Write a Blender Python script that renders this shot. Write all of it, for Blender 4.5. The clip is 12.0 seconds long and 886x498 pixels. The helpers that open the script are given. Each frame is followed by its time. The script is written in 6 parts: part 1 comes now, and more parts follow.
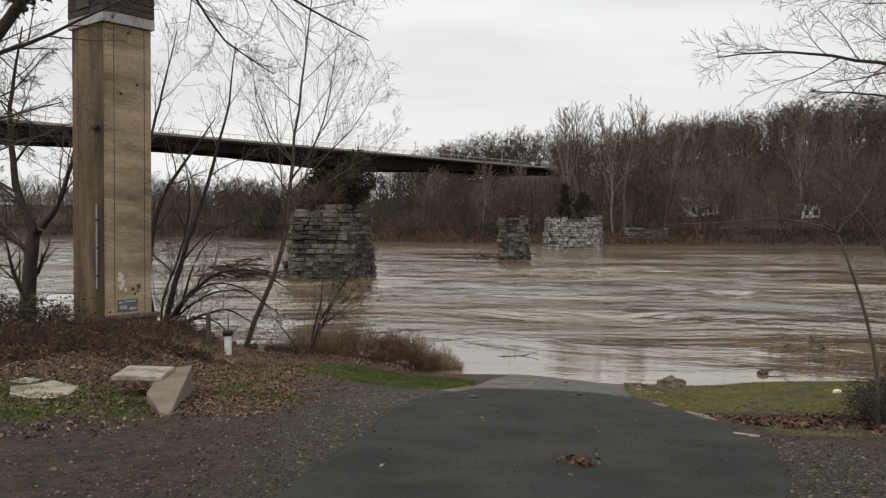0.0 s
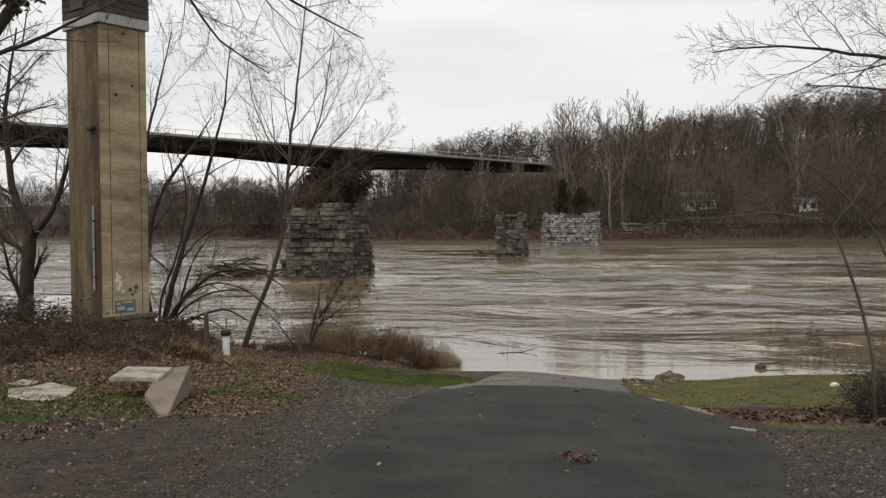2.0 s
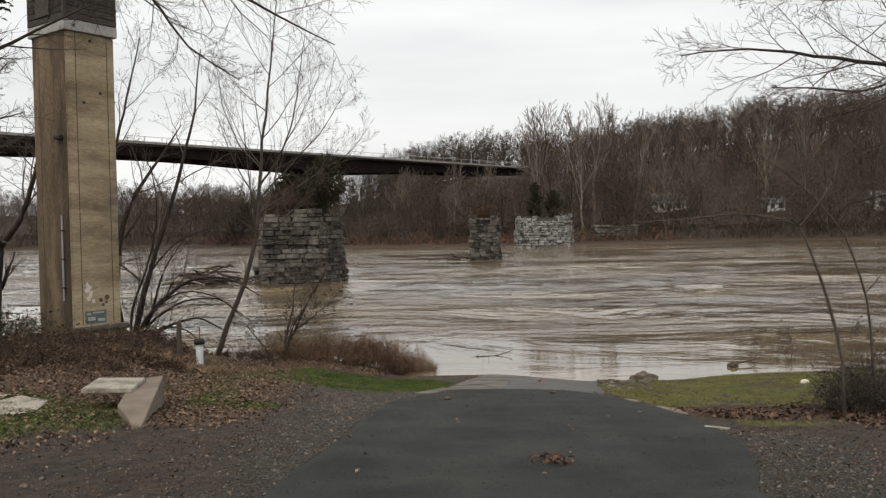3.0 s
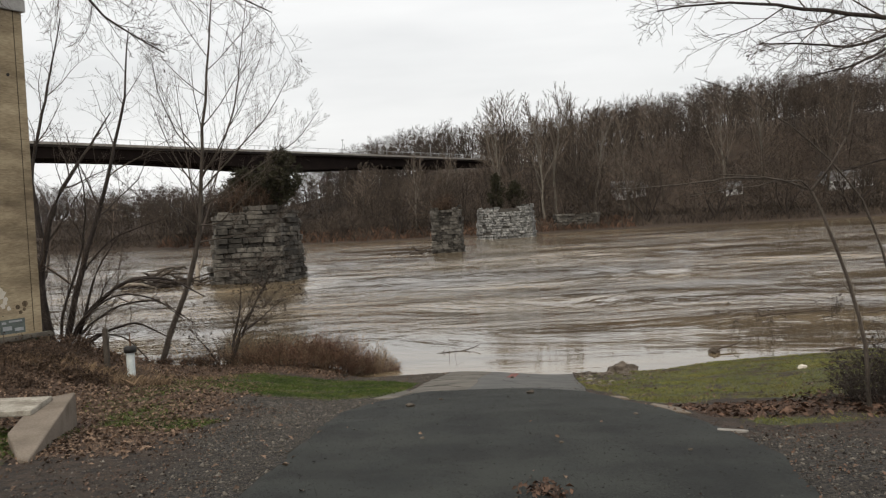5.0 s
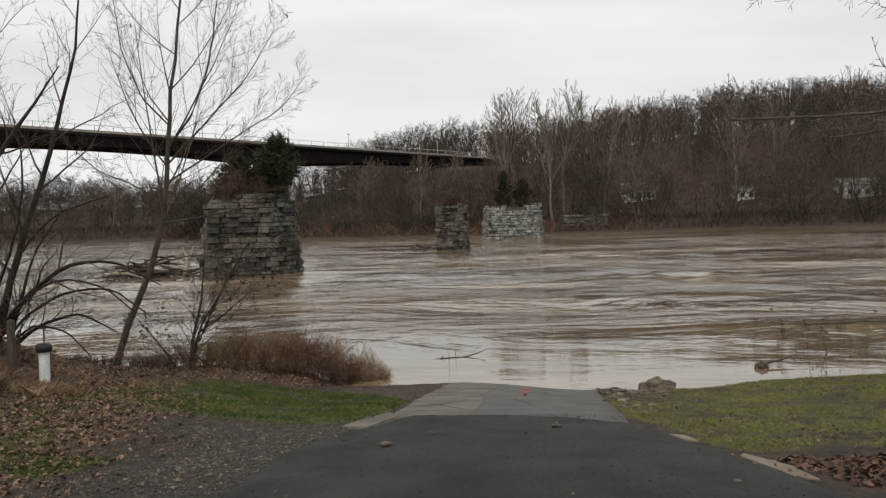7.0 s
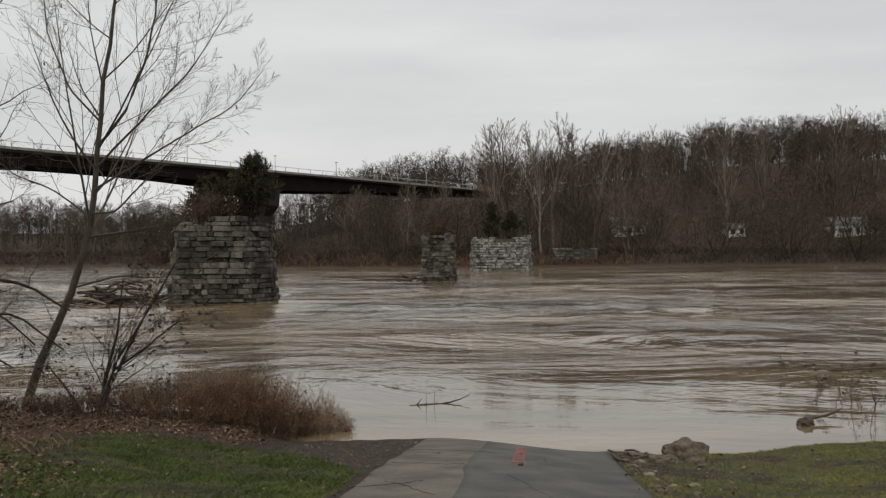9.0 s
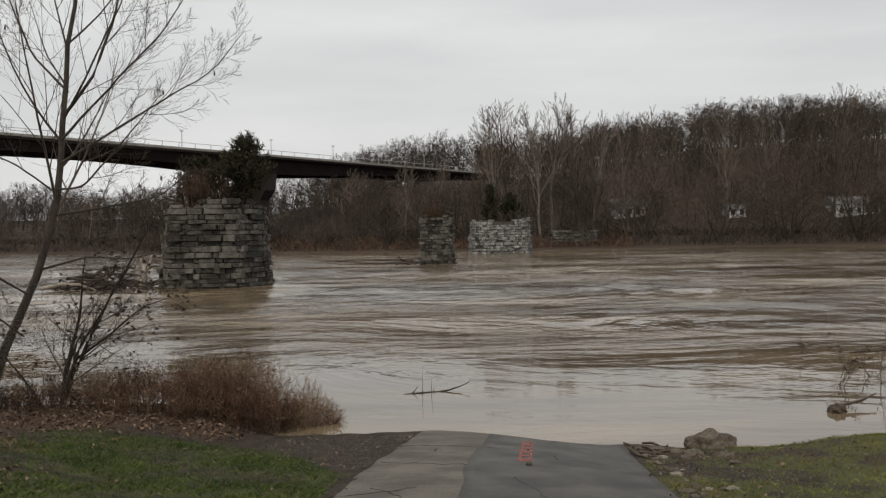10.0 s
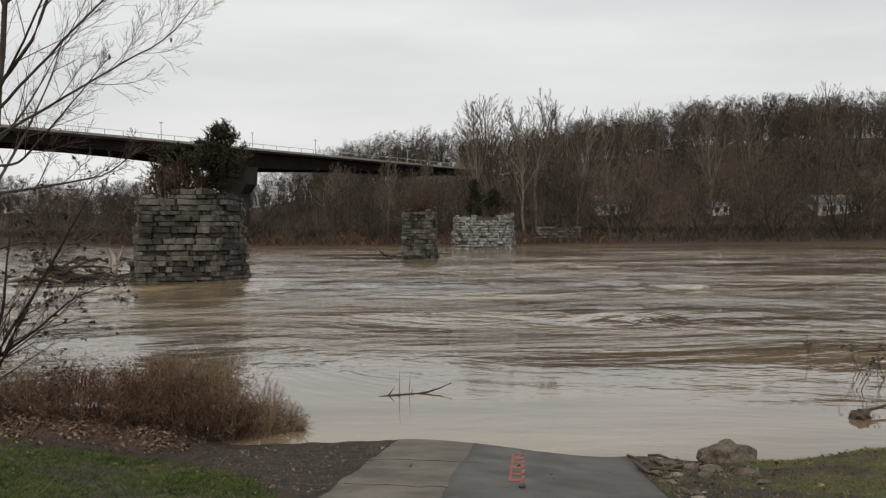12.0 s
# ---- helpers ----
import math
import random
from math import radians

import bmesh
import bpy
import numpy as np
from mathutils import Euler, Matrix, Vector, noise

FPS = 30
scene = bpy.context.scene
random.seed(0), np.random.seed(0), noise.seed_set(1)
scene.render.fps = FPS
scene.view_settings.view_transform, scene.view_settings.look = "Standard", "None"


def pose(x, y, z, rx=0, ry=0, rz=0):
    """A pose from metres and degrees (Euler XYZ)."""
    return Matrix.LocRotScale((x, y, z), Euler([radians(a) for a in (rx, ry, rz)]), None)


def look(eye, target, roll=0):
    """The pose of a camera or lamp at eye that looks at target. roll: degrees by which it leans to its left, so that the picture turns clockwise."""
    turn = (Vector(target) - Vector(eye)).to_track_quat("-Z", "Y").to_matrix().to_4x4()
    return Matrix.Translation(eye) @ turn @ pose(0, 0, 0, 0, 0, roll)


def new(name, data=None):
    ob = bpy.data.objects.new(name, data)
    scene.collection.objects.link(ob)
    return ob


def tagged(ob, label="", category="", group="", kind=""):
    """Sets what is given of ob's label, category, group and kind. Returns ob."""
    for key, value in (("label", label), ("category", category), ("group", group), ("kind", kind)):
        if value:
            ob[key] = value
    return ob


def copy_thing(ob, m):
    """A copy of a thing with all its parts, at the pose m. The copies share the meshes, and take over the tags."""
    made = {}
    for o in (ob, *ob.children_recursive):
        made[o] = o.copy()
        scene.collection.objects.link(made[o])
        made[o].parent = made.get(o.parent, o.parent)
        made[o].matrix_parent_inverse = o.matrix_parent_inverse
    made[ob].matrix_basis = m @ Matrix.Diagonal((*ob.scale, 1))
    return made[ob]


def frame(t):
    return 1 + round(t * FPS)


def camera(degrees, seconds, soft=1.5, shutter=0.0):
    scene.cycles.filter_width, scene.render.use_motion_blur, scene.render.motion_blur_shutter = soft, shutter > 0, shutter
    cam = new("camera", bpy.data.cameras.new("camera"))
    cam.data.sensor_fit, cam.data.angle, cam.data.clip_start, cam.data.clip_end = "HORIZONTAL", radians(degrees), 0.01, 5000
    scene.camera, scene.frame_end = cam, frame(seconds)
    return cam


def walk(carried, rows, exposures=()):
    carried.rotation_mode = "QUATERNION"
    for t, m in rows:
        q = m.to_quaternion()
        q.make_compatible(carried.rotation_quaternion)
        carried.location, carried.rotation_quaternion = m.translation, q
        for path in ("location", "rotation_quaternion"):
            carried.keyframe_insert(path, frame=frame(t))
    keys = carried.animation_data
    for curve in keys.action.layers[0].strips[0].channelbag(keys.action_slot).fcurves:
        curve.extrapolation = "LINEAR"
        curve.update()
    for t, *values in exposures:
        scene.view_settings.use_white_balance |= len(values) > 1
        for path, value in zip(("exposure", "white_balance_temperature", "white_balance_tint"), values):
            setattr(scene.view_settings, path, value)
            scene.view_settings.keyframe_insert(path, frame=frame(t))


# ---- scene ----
cam = camera(57.1, 12.0, soft=1.25)
PATH = [
    (0, (0.098, 0.119, 1.747), (0.091, 2.118, 1.688), 0.4),
    (0.5, (0.089, 0.11, 1.76), (0.077, 2.109, 1.701), 0.2),
    (1, (0.093, 0.12, 1.759), (0.072, 2.119, 1.7), 0.2),
    (1.5, (0.104, 0.095, 1.761), (0.085, 2.094, 1.698), 0.2),
    (2, (0.129, 0.109, 1.759), (0.126, 2.107, 1.693), -0.2),
    (2.5, (0.108, 0.091, 1.766), (0.136, 2.09, 1.701), -0.4),
    (3, (0.118, 0.09, 1.766), (0.18, 2.088, 1.71), -1.0),
    (3.2, (0.116, 0.157, 1.737), (0.197, 2.155, 1.695), -1.4),
    (4.8, (0.243, 1.629, 1.578), (0.384, 3.623, 1.518), -3.0),
    (5, (0.267, 1.954, 1.532), (0.42, 3.947, 1.46), -2.9),
    (5.2, (0.341, 2.298, 1.476), (0.495, 4.291, 1.395), -2.5),
    (5.5, (0.345, 2.762, 1.418), (0.5, 4.753, 1.319), -1.8),
    (6, (0.437, 3.666, 1.316), (0.581, 5.658, 1.204), -1.5),
    (6.5, (0.528, 4.636, 1.2), (0.674, 6.628, 1.082), -1.5),
    (7, (0.617, 5.541, 1.115), (0.758, 7.535, 1.042), -1.4),
    (7.2, (0.651, 5.868, 1.071), (0.786, 7.863, 1.019), -1.2),
    (8.8, (1.01, 8.773, 0.875), (1.178, 10.766, 0.88), -0.7),
    (9, (1.079, 9.104, 0.81), (1.251, 11.097, 0.816), -0.3),
    (9.5, (1.195, 9.887, 0.688), (1.369, 11.879, 0.675), -0.5),
    (10, (1.251, 10.581, 0.628), (1.426, 12.573, 0.595), -0.8),
    (10.5, (1.299, 11.087, 0.564), (1.482, 13.078, 0.523), -0.9),
    (11, (1.379, 11.599, 0.508), (1.579, 13.589, 0.461), -1.0),
    (11.5, (1.463, 12.022, 0.474), (1.678, 14.009, 0.429), -0.7),
    (12, (1.458, 12.261, 0.411), (1.674, 14.249, 0.369), -0.4),
]
walk(cam, [(t, look(eye, target, roll)) for t, eye, target, roll in PATH],
     exposures=[(0.0, 0.04), (2.0, 0.08), (3.0, 0.15), (5.5, 0.12), (6.5, -0.08), (7.0, 0.02), (9.0, -0.25), (10.0, -0.22), (11.5, -0.1), (12.0, -0.1)])

# ---- light: overcast winter sky ----
world = bpy.data.worlds.new("overcast")
scene.world = world
world.use_nodes = True
wn, wl = world.node_tree.nodes, world.node_tree.links
wn.clear()
w_out, w_bg = wn.new("ShaderNodeOutputWorld"), wn.new("ShaderNodeBackground")
w_sky = wn.new("ShaderNodeTexSky")
w_sky.sky_type, w_sky.sun_disc = "NISHITA", False
w_sky.sun_elevation, w_sky.sun_rotation = radians(32), radians(200)
w_sky.air_density, w_sky.dust_density = 1.5, 4.0
w_dim = wn.new("ShaderNodeVectorMath")
w_dim.operation = "SCALE"
w_dim.inputs["Scale"].default_value = 0.1
w_tc, w_map, w_noise, w_ramp = (wn.new("ShaderNodeTexCoord"), wn.new("ShaderNodeMapping"),
                                wn.new("ShaderNodeTexNoise"), wn.new("ShaderNodeValToRGB"))
w_map.inputs["Scale"].default_value = (1.2, 1.2, 7.0)
w_noise.inputs["Scale"].default_value = 1.6
w_noise.inputs["Detail"].default_value = 5
w_ramp.color_ramp.elements[0].position, w_ramp.color_ramp.elements[1].position = 0.32, 0.68
w_ramp.color_ramp.elements[0].color = (0.76, 0.765, 0.77, 1)
w_ramp.color_ramp.elements[1].color = (0.93, 0.93, 0.925, 1)
w_mix = wn.new("ShaderNodeMix")
w_mix.data_type = "RGBA"
w_mix.inputs["Factor"].default_value = 0.93
wl.new(w_tc.outputs["Generated"], w_map.inputs["Vector"])
wl.new(w_map.outputs["Vector"], w_noise.inputs["Vector"])
wl.new(w_noise.outputs["Fac"], w_ramp.inputs["Fac"])
wl.new(w_sky.outputs["Color"], w_dim.inputs[0])
wl.new(w_dim.outputs["Vector"], w_mix.inputs["A"])
wl.new(w_ramp.outputs["Color"], w_mix.inputs["B"])
wl.new(w_mix.outputs["Result"], w_bg.inputs["Color"])
wl.new(w_bg.outputs["Background"], w_out.inputs["Surface"])
sun_data = bpy.data.lights.new("sun", "SUN")
sun_data.energy, sun_data.angle, sun_data.color = 1.7, radians(40), (1.0, 0.9, 0.74)
sun = new("sun", sun_data)
sun.matrix_world = look((0, 0, 60), (12, 30, 15))

WATER = -2.76


# ---- materials ----
def material(name, dark, light, scale=6.0, fine=60.0, rough=0.85, bump=0.25, stretch=(1, 1, 1), stain=None,
             stain_scale=0.8, stain_low=0.5, spread=0.0, depth=0.02, coat=0.0, narrow=0.16):
    """A two-scale procedural surface: broad patches, fine grain, stains and relief. spread varies it from piece to piece."""
    m = bpy.data.materials.new(name)
    m.use_nodes = True
    n, l = m.node_tree.nodes, m.node_tree.links
    b = n["Principled BSDF"]
    b.inputs["Roughness"].default_value = rough
    b.inputs["Specular IOR Level"].default_value = 0.35
    b.inputs["Coat Weight"].default_value = coat
    geo, mp = n.new("ShaderNodeNewGeometry"), n.new("ShaderNodeMapping")
    mp.inputs["Scale"].default_value = stretch
    l.new(geo.outputs["Position"], mp.inputs["Vector"])
    big, small = n.new("ShaderNodeTexNoise"), n.new("ShaderNodeTexNoise")
    big.inputs["Scale"].default_value, big.inputs["Detail"].default_value = scale, 6
    small.inputs["Scale"].default_value, small.inputs["Detail"].default_value = fine, 3
    l.new(mp.outputs["Vector"], big.inputs["Vector"])
    l.new(mp.outputs["Vector"], small.inputs["Vector"])
    blend = n.new("ShaderNodeMath")
    blend.operation = "MULTIPLY_ADD"
    blend.inputs[1].default_value = 0.45
    l.new(small.outputs["Fac"], blend.inputs[0])
    half = n.new("ShaderNodeMath")
    half.operation = "MULTIPLY"
    half.inputs[1].default_value = 0.55
    l.new(big.outputs["Fac"], half.inputs[0])
    l.new(half.outputs[0], blend.inputs[2])
    value = blend.outputs[0]
    if spread:
        info, add = n.new("ShaderNodeObjectInfo"), n.new("ShaderNodeMath")
        add.operation = "MULTIPLY_ADD"
        add.inputs[1].default_value = spread
        l.new(info.outputs["Random"], add.inputs[0])
        shift = n.new("ShaderNodeMath")
        shift.operation = "SUBTRACT"
        shift.inputs[1].default_value = spread / 2
        l.new(value, shift.inputs[0])
        l.new(shift.outputs[0], add.inputs[2])
        value = add.outputs[0]
    ramp = n.new("ShaderNodeValToRGB")
    ramp.color_ramp.elements[0].position, ramp.color_ramp.elements[1].position = 0.5 - narrow, 0.5 + narrow
    ramp.color_ramp.elements[0].color, ramp.color_ramp.elements[1].color = (*dark, 1), (*light, 1)
    l.new(value, ramp.inputs["Fac"])
    colour = ramp.outputs["Color"]
    if stain:
        patch, cut, mix = n.new("ShaderNodeTexNoise"), n.new("ShaderNodeMapRange"), n.new("ShaderNodeMix")
        patch.inputs["Scale"].default_value, patch.inputs["Detail"].default_value = stain_scale, 7
        patch.inputs["Roughness"].default_value = 0.65
        l.new(mp.outputs["Vector"], patch.inputs["Vector"])
        cut.inputs["From Min"].default_value, cut.inputs["From Max"].default_value = stain_low, stain_low + 0.16
        cut.inputs["To Max"].default_value = 0.7
        l.new(patch.outputs["Fac"], cut.inputs["Value"])
        mix.data_type = "RGBA"
        mix.inputs["B"].default_value = (*stain, 1)
        l.new(cut.outputs["Result"], mix.inputs["Factor"])
        l.new(colour, mix.inputs["A"])
        colour = mix.outputs["Result"]
    l.new(colour, b.inputs["Base Color"])
    bp = n.new("ShaderNodeBump")
    bp.inputs["Strength"].default_value, bp.inputs["Distance"].default_value = bump, depth
    l.new(blend.outputs[0], bp.inputs["Height"])
    l.new(bp.outputs["Normal"], b.inputs["Normal"])
    return m


ASPHALT = material("asphalt", (0.0051, 0.006, 0.005), (0.0255, 0.028, 0.0238), 1.3, 60, 0.85, 1.0, stain=(0.0155, 0.0185, 0.0168),
                   stain_scale=0.8, stain_low=0.5, depth=0.012, narrow=0.075)
CONCRETE_LIGHT = material("worn concrete", (0.065, 0.058, 0.048), (0.165, 0.148, 0.122), 1.6, 40, 0.75, 0.4,
                          stain=(0.055, 0.05, 0.04), stain_scale=1.5, stain_low=0.49, depth=0.01)
CONCRETE_WET = material("wet concrete", (0.03, 0.029, 0.025), (0.095, 0.09, 0.078), 1.6, 45, 0.5, 0.4,
                        stain=(0.018, 0.0175, 0.0155), stain_scale=1.3, stain_low=0.48, depth=0.01, narrow=0.1)
CONCRETE_TOWER = material("buff concrete", (0.25, 0.195, 0.122), (0.5, 0.41, 0.275), 1.3, 20, 0.85, 0.3, (0.45, 0.45, 2.0),
                          stain=(0.085, 0.06, 0.036), stain_scale=0.55, stain_low=0.47)
# darker copy of the tower's concrete, with shade and stains in the colour
CONCRETE_SHADE = material("brown concrete with stains and shade", (0.075, 0.053, 0.032), (0.25, 0.185, 0.115), 1.4, 26, 0.85, 0.3, (1.3, 1.3, 0.3),
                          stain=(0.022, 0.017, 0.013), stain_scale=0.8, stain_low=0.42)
FAINT_LINE = material("faint pour line", (0.17, 0.125, 0.075), (0.3, 0.23, 0.145), 1.4, 26)
GROOVE = material("dark joint", (0.05, 0.037, 0.024), (0.11, 0.082, 0.052), 4, 50)
CRACK = material("open crack", (0.02, 0.018, 0.015), (0.05, 0.044, 0.037), 4, 50)
WHITE_BAND = material("greyed white board", (0.3, 0.295, 0.29), (0.47, 0.465, 0.455), 2, 30, 0.75, stain=(0.2, 0.185, 0.165), stain_scale=2.5, stain_low=0.52)
SLAB = material("soiled pale slab", (0.2, 0.182, 0.15), (0.42, 0.395, 0.34), 4, 40, 0.85, 0.3, stain=(0.1, 0.078, 0.055), stain_scale=2.6, stain_low=0.48)
SIDING = material("weathered dark siding", (0.028, 0.024, 0.021), (0.085, 0.073, 0.064), 5, 60, 0.85, 0.4, (1, 1, 5),
                  stain=(0.12, 0.11, 0.1), stain_scale=3, stain_low=0.62, spread=0.25)
STONE = material("grey limestone", (0.02, 0.018, 0.0155), (0.155, 0.144, 0.127), 2.6, 9, 0.9, 1.0, spread=0.26,
                 stain=(0.02, 0.0185, 0.016), stain_scale=0.5, stain_low=0.47, depth=0.08)
STONE_PALE = material("pale limestone", (0.11, 0.11, 0.105), (0.46, 0.455, 0.44), 1.0, 4, 0.9, 0.6, spread=0.3,
                      stain=(0.09, 0.088, 0.085), stain_scale=0.4, stain_low=0.54, depth=0.05)
MORTAR = material("rubble and old mortar", (0.03, 0.027, 0.024), (0.09, 0.083, 0.073), 2, 20)
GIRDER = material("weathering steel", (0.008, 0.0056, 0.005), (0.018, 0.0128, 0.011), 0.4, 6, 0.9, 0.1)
CONCRETE_DIRTY = material("soiled concrete", (0.11, 0.088, 0.067), (0.225, 0.186, 0.148), 1.8, 40, 0.85, 0.4, stain=(0.09, 0.07, 0.05), stain_scale=1.5, stain_low=0.54, depth=0.01)
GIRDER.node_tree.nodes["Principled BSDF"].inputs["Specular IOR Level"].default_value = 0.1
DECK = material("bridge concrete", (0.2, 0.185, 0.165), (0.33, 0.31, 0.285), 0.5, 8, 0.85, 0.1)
# near-black concrete for the deck slab, piers and abutment
PIER_DARK = material("dark bridge concrete", (0.018, 0.0145, 0.013), (0.042, 0.035, 0.031), 0.4, 5)
STEEL = material("galvanised steel", (0.25, 0.26, 0.27), (0.4, 0.41, 0.42), 2, 20, 0.5)
RUST = material("rusty iron", (0.05, 0.026, 0.016), (0.12, 0.06, 0.032), 8, 60, 0.8)
BLACK = material("black plastic", (0.012, 0.012, 0.012), (0.03, 0.028, 0.026), 8, 60, 0.6)
PVC = material("white plastic", (0.5, 0.56, 0.56), (0.72, 0.76, 0.75), 3, 30, 0.45)
BARK = material("brown bark", (0.032, 0.026, 0.021), (0.10, 0.083, 0.068), 9, 60, 0.9, 0.6, (1, 1, 0.3), depth=0.03)
BARK_DARK = material("dark wet bark", (0.018, 0.014, 0.012), (0.055, 0.043, 0.036), 9, 60, 0.9, 0.6, (1, 1, 0.3), depth=0.03)
BARK_PALE = material("pale sycamore bark", (0.085, 0.074, 0.06), (0.24, 0.215, 0.178), 2.2, 30, 0.85, 0.3, (1, 1, 0.5))
TWIG = material("twig bark", (0.045, 0.035, 0.029), (0.105, 0.082, 0.066), 3, 30, 0.9, 0.0)
WOODS = material("winter woods", (0.032, 0.0245, 0.019), (0.09, 0.07, 0.055), 0.09, 1.5, 0.95, 0.0)
WOODS_GREY = material("grey winter woods", (0.07, 0.054, 0.042), (0.16, 0.128, 0.102), 0.09, 1.5, 0.95, 0.0)
CEDAR = material("red cedar foliage", (0.014, 0.015, 0.008), (0.045, 0.042, 0.022), 0.9, 8, 0.9, 0.0)
IVY = material("ivy leaves", (0.014, 0.022, 0.010), (0.04, 0.055, 0.024), 3, 20, 0.6, 0.0)
RUSSET = material("russet dry stems", (0.05, 0.027, 0.018), (0.185, 0.106, 0.069), 1.6, 25, 0.95, 0.0)
STRAW = material("straw-coloured dry grass", (0.12, 0.08, 0.048), (0.28, 0.2, 0.13), 1.6, 25, 0.95, 0.0)
BRAMBLE = material("brown bramble canes", (0.035, 0.022, 0.015), (0.1, 0.066, 0.045), 1.6, 25, 0.95, 0.0)
ASPHALT_GRIT = material("asphalt chippings", (0.02, 0.021, 0.019), (0.06, 0.06, 0.054), 6, 30, 0.85, 0.0)
GRASS = material("short winter grass", (0.018, 0.038, 0.008), (0.1, 0.135, 0.026), 1.4, 16, 0.9, 0.0, stain=(0.15, 0.125, 0.055),
                 stain_scale=1.1, stain_low=0.53)
GRASS_YELLOW = material("yellowed grass", (0.075, 0.088, 0.021), (0.265, 0.258, 0.07), 1.2, 22, 0.9, 0.0, stain=(0.15, 0.118, 0.055),
                        stain_scale=0.6, stain_low=0.48)
LEAF = material("fallen brown leaves", (0.036, 0.022, 0.015), (0.245, 0.168, 0.118), 12, 40, 0.85, 0.0)
LEAF_DARK = material("wet dark leaves", (0.03, 0.0165, 0.011), (0.11, 0.064, 0.042), 5, 14, 0.7, 0.0)
PEBBLE = material("crushed stone", (0.038, 0.033, 0.027), (0.165, 0.147, 0.123), 6, 30, 0.85, 0.0)
ROCK = material("river boulder", (0.035, 0.028, 0.022), (0.15, 0.124, 0.098), 3, 25, 0.85, 0.7, stain=(0.06, 0.05, 0.04),
                stain_scale=2.5, stain_low=0.52, depth=0.04)
DRIFT = material("wet driftwood", (0.03, 0.022, 0.016), (0.1, 0.078, 0.058), 3, 25, 0.8, 0.5)
DRIFT_PALE = material("bleached driftwood", (0.17, 0.145, 0.115), (0.36, 0.32, 0.27), 3, 25, 0.85, 0.4)
RED_PAINT = material("faded red paint", (0.2, 0.055, 0.042), (0.31, 0.1, 0.08), 6, 40, 0.7, 0.1)
PLASTER = material("chalky white paint", (0.55, 0.5, 0.42), (0.68, 0.63, 0.55), 6, 40, 0.8, 0.1)
SLATE_PAINT = material("grey-green paint", (0.07, 0.085, 0.08), (0.15, 0.17, 0.16), 8, 40, 0.8, 0.1)
HOUSE_WHITE = material("white siding", (0.62, 0.62, 0.62), (0.78, 0.78, 0.78), 0.4, 4, 0.7, 0.0)
HOUSE_ROOF = material("grey shingles", (0.1, 0.1, 0.105), (0.2, 0.2, 0.205), 0.4, 4, 0.9, 0.0)
WINDOW_DARK = material("dark window glass", (0.02, 0.022, 0.025), (0.04, 0.043, 0.047), 0.4, 4, 0.15, 0.0)


def grainy(mat, low, high):
    """Varies a joined material's tone from one twig, leaf or stone to the next."""
    n, l = mat.node_tree.nodes, mat.node_tree.links
    b = n["Principled BSDF"]
    colour = b.inputs["Base Color"].links[0].from_socket
    geo, span, mul = n.new("ShaderNodeNewGeometry"), n.new("ShaderNodeMapRange"), n.new("ShaderNodeVectorMath")
    span.inputs["To Min"].default_value, span.inputs["To Max"].default_value = low, high
    mul.operation = "SCALE"
    l.new(geo.outputs["Random Per Island"], span.inputs["Value"])
    l.new(colour, mul.inputs[0])
    l.new(span.outputs["Result"], mul.inputs["Scale"])
    l.new(mul.outputs["Vector"], b.inputs["Base Color"])


for loose, low, high in ((WOODS, 0.35, 1.75), (WOODS_GREY, 0.5, 1.5), (CEDAR, 0.4, 1.7), (RUSSET, 0.35, 1.6), (BRAMBLE, 0.35, 1.7), (STRAW, 0.4, 1.5),
                         (GRASS, 0.5, 1.5), (GRASS_YELLOW, 0.5, 1.4), (LEAF, 0.35, 1.6), (LEAF_DARK, 0.4, 1.7), (PEBBLE, 0.35, 1.7), (ASPHALT_GRIT, 0.5, 1.7), (TWIG, 0.6, 1.5)):
    grainy(loose, low, high)


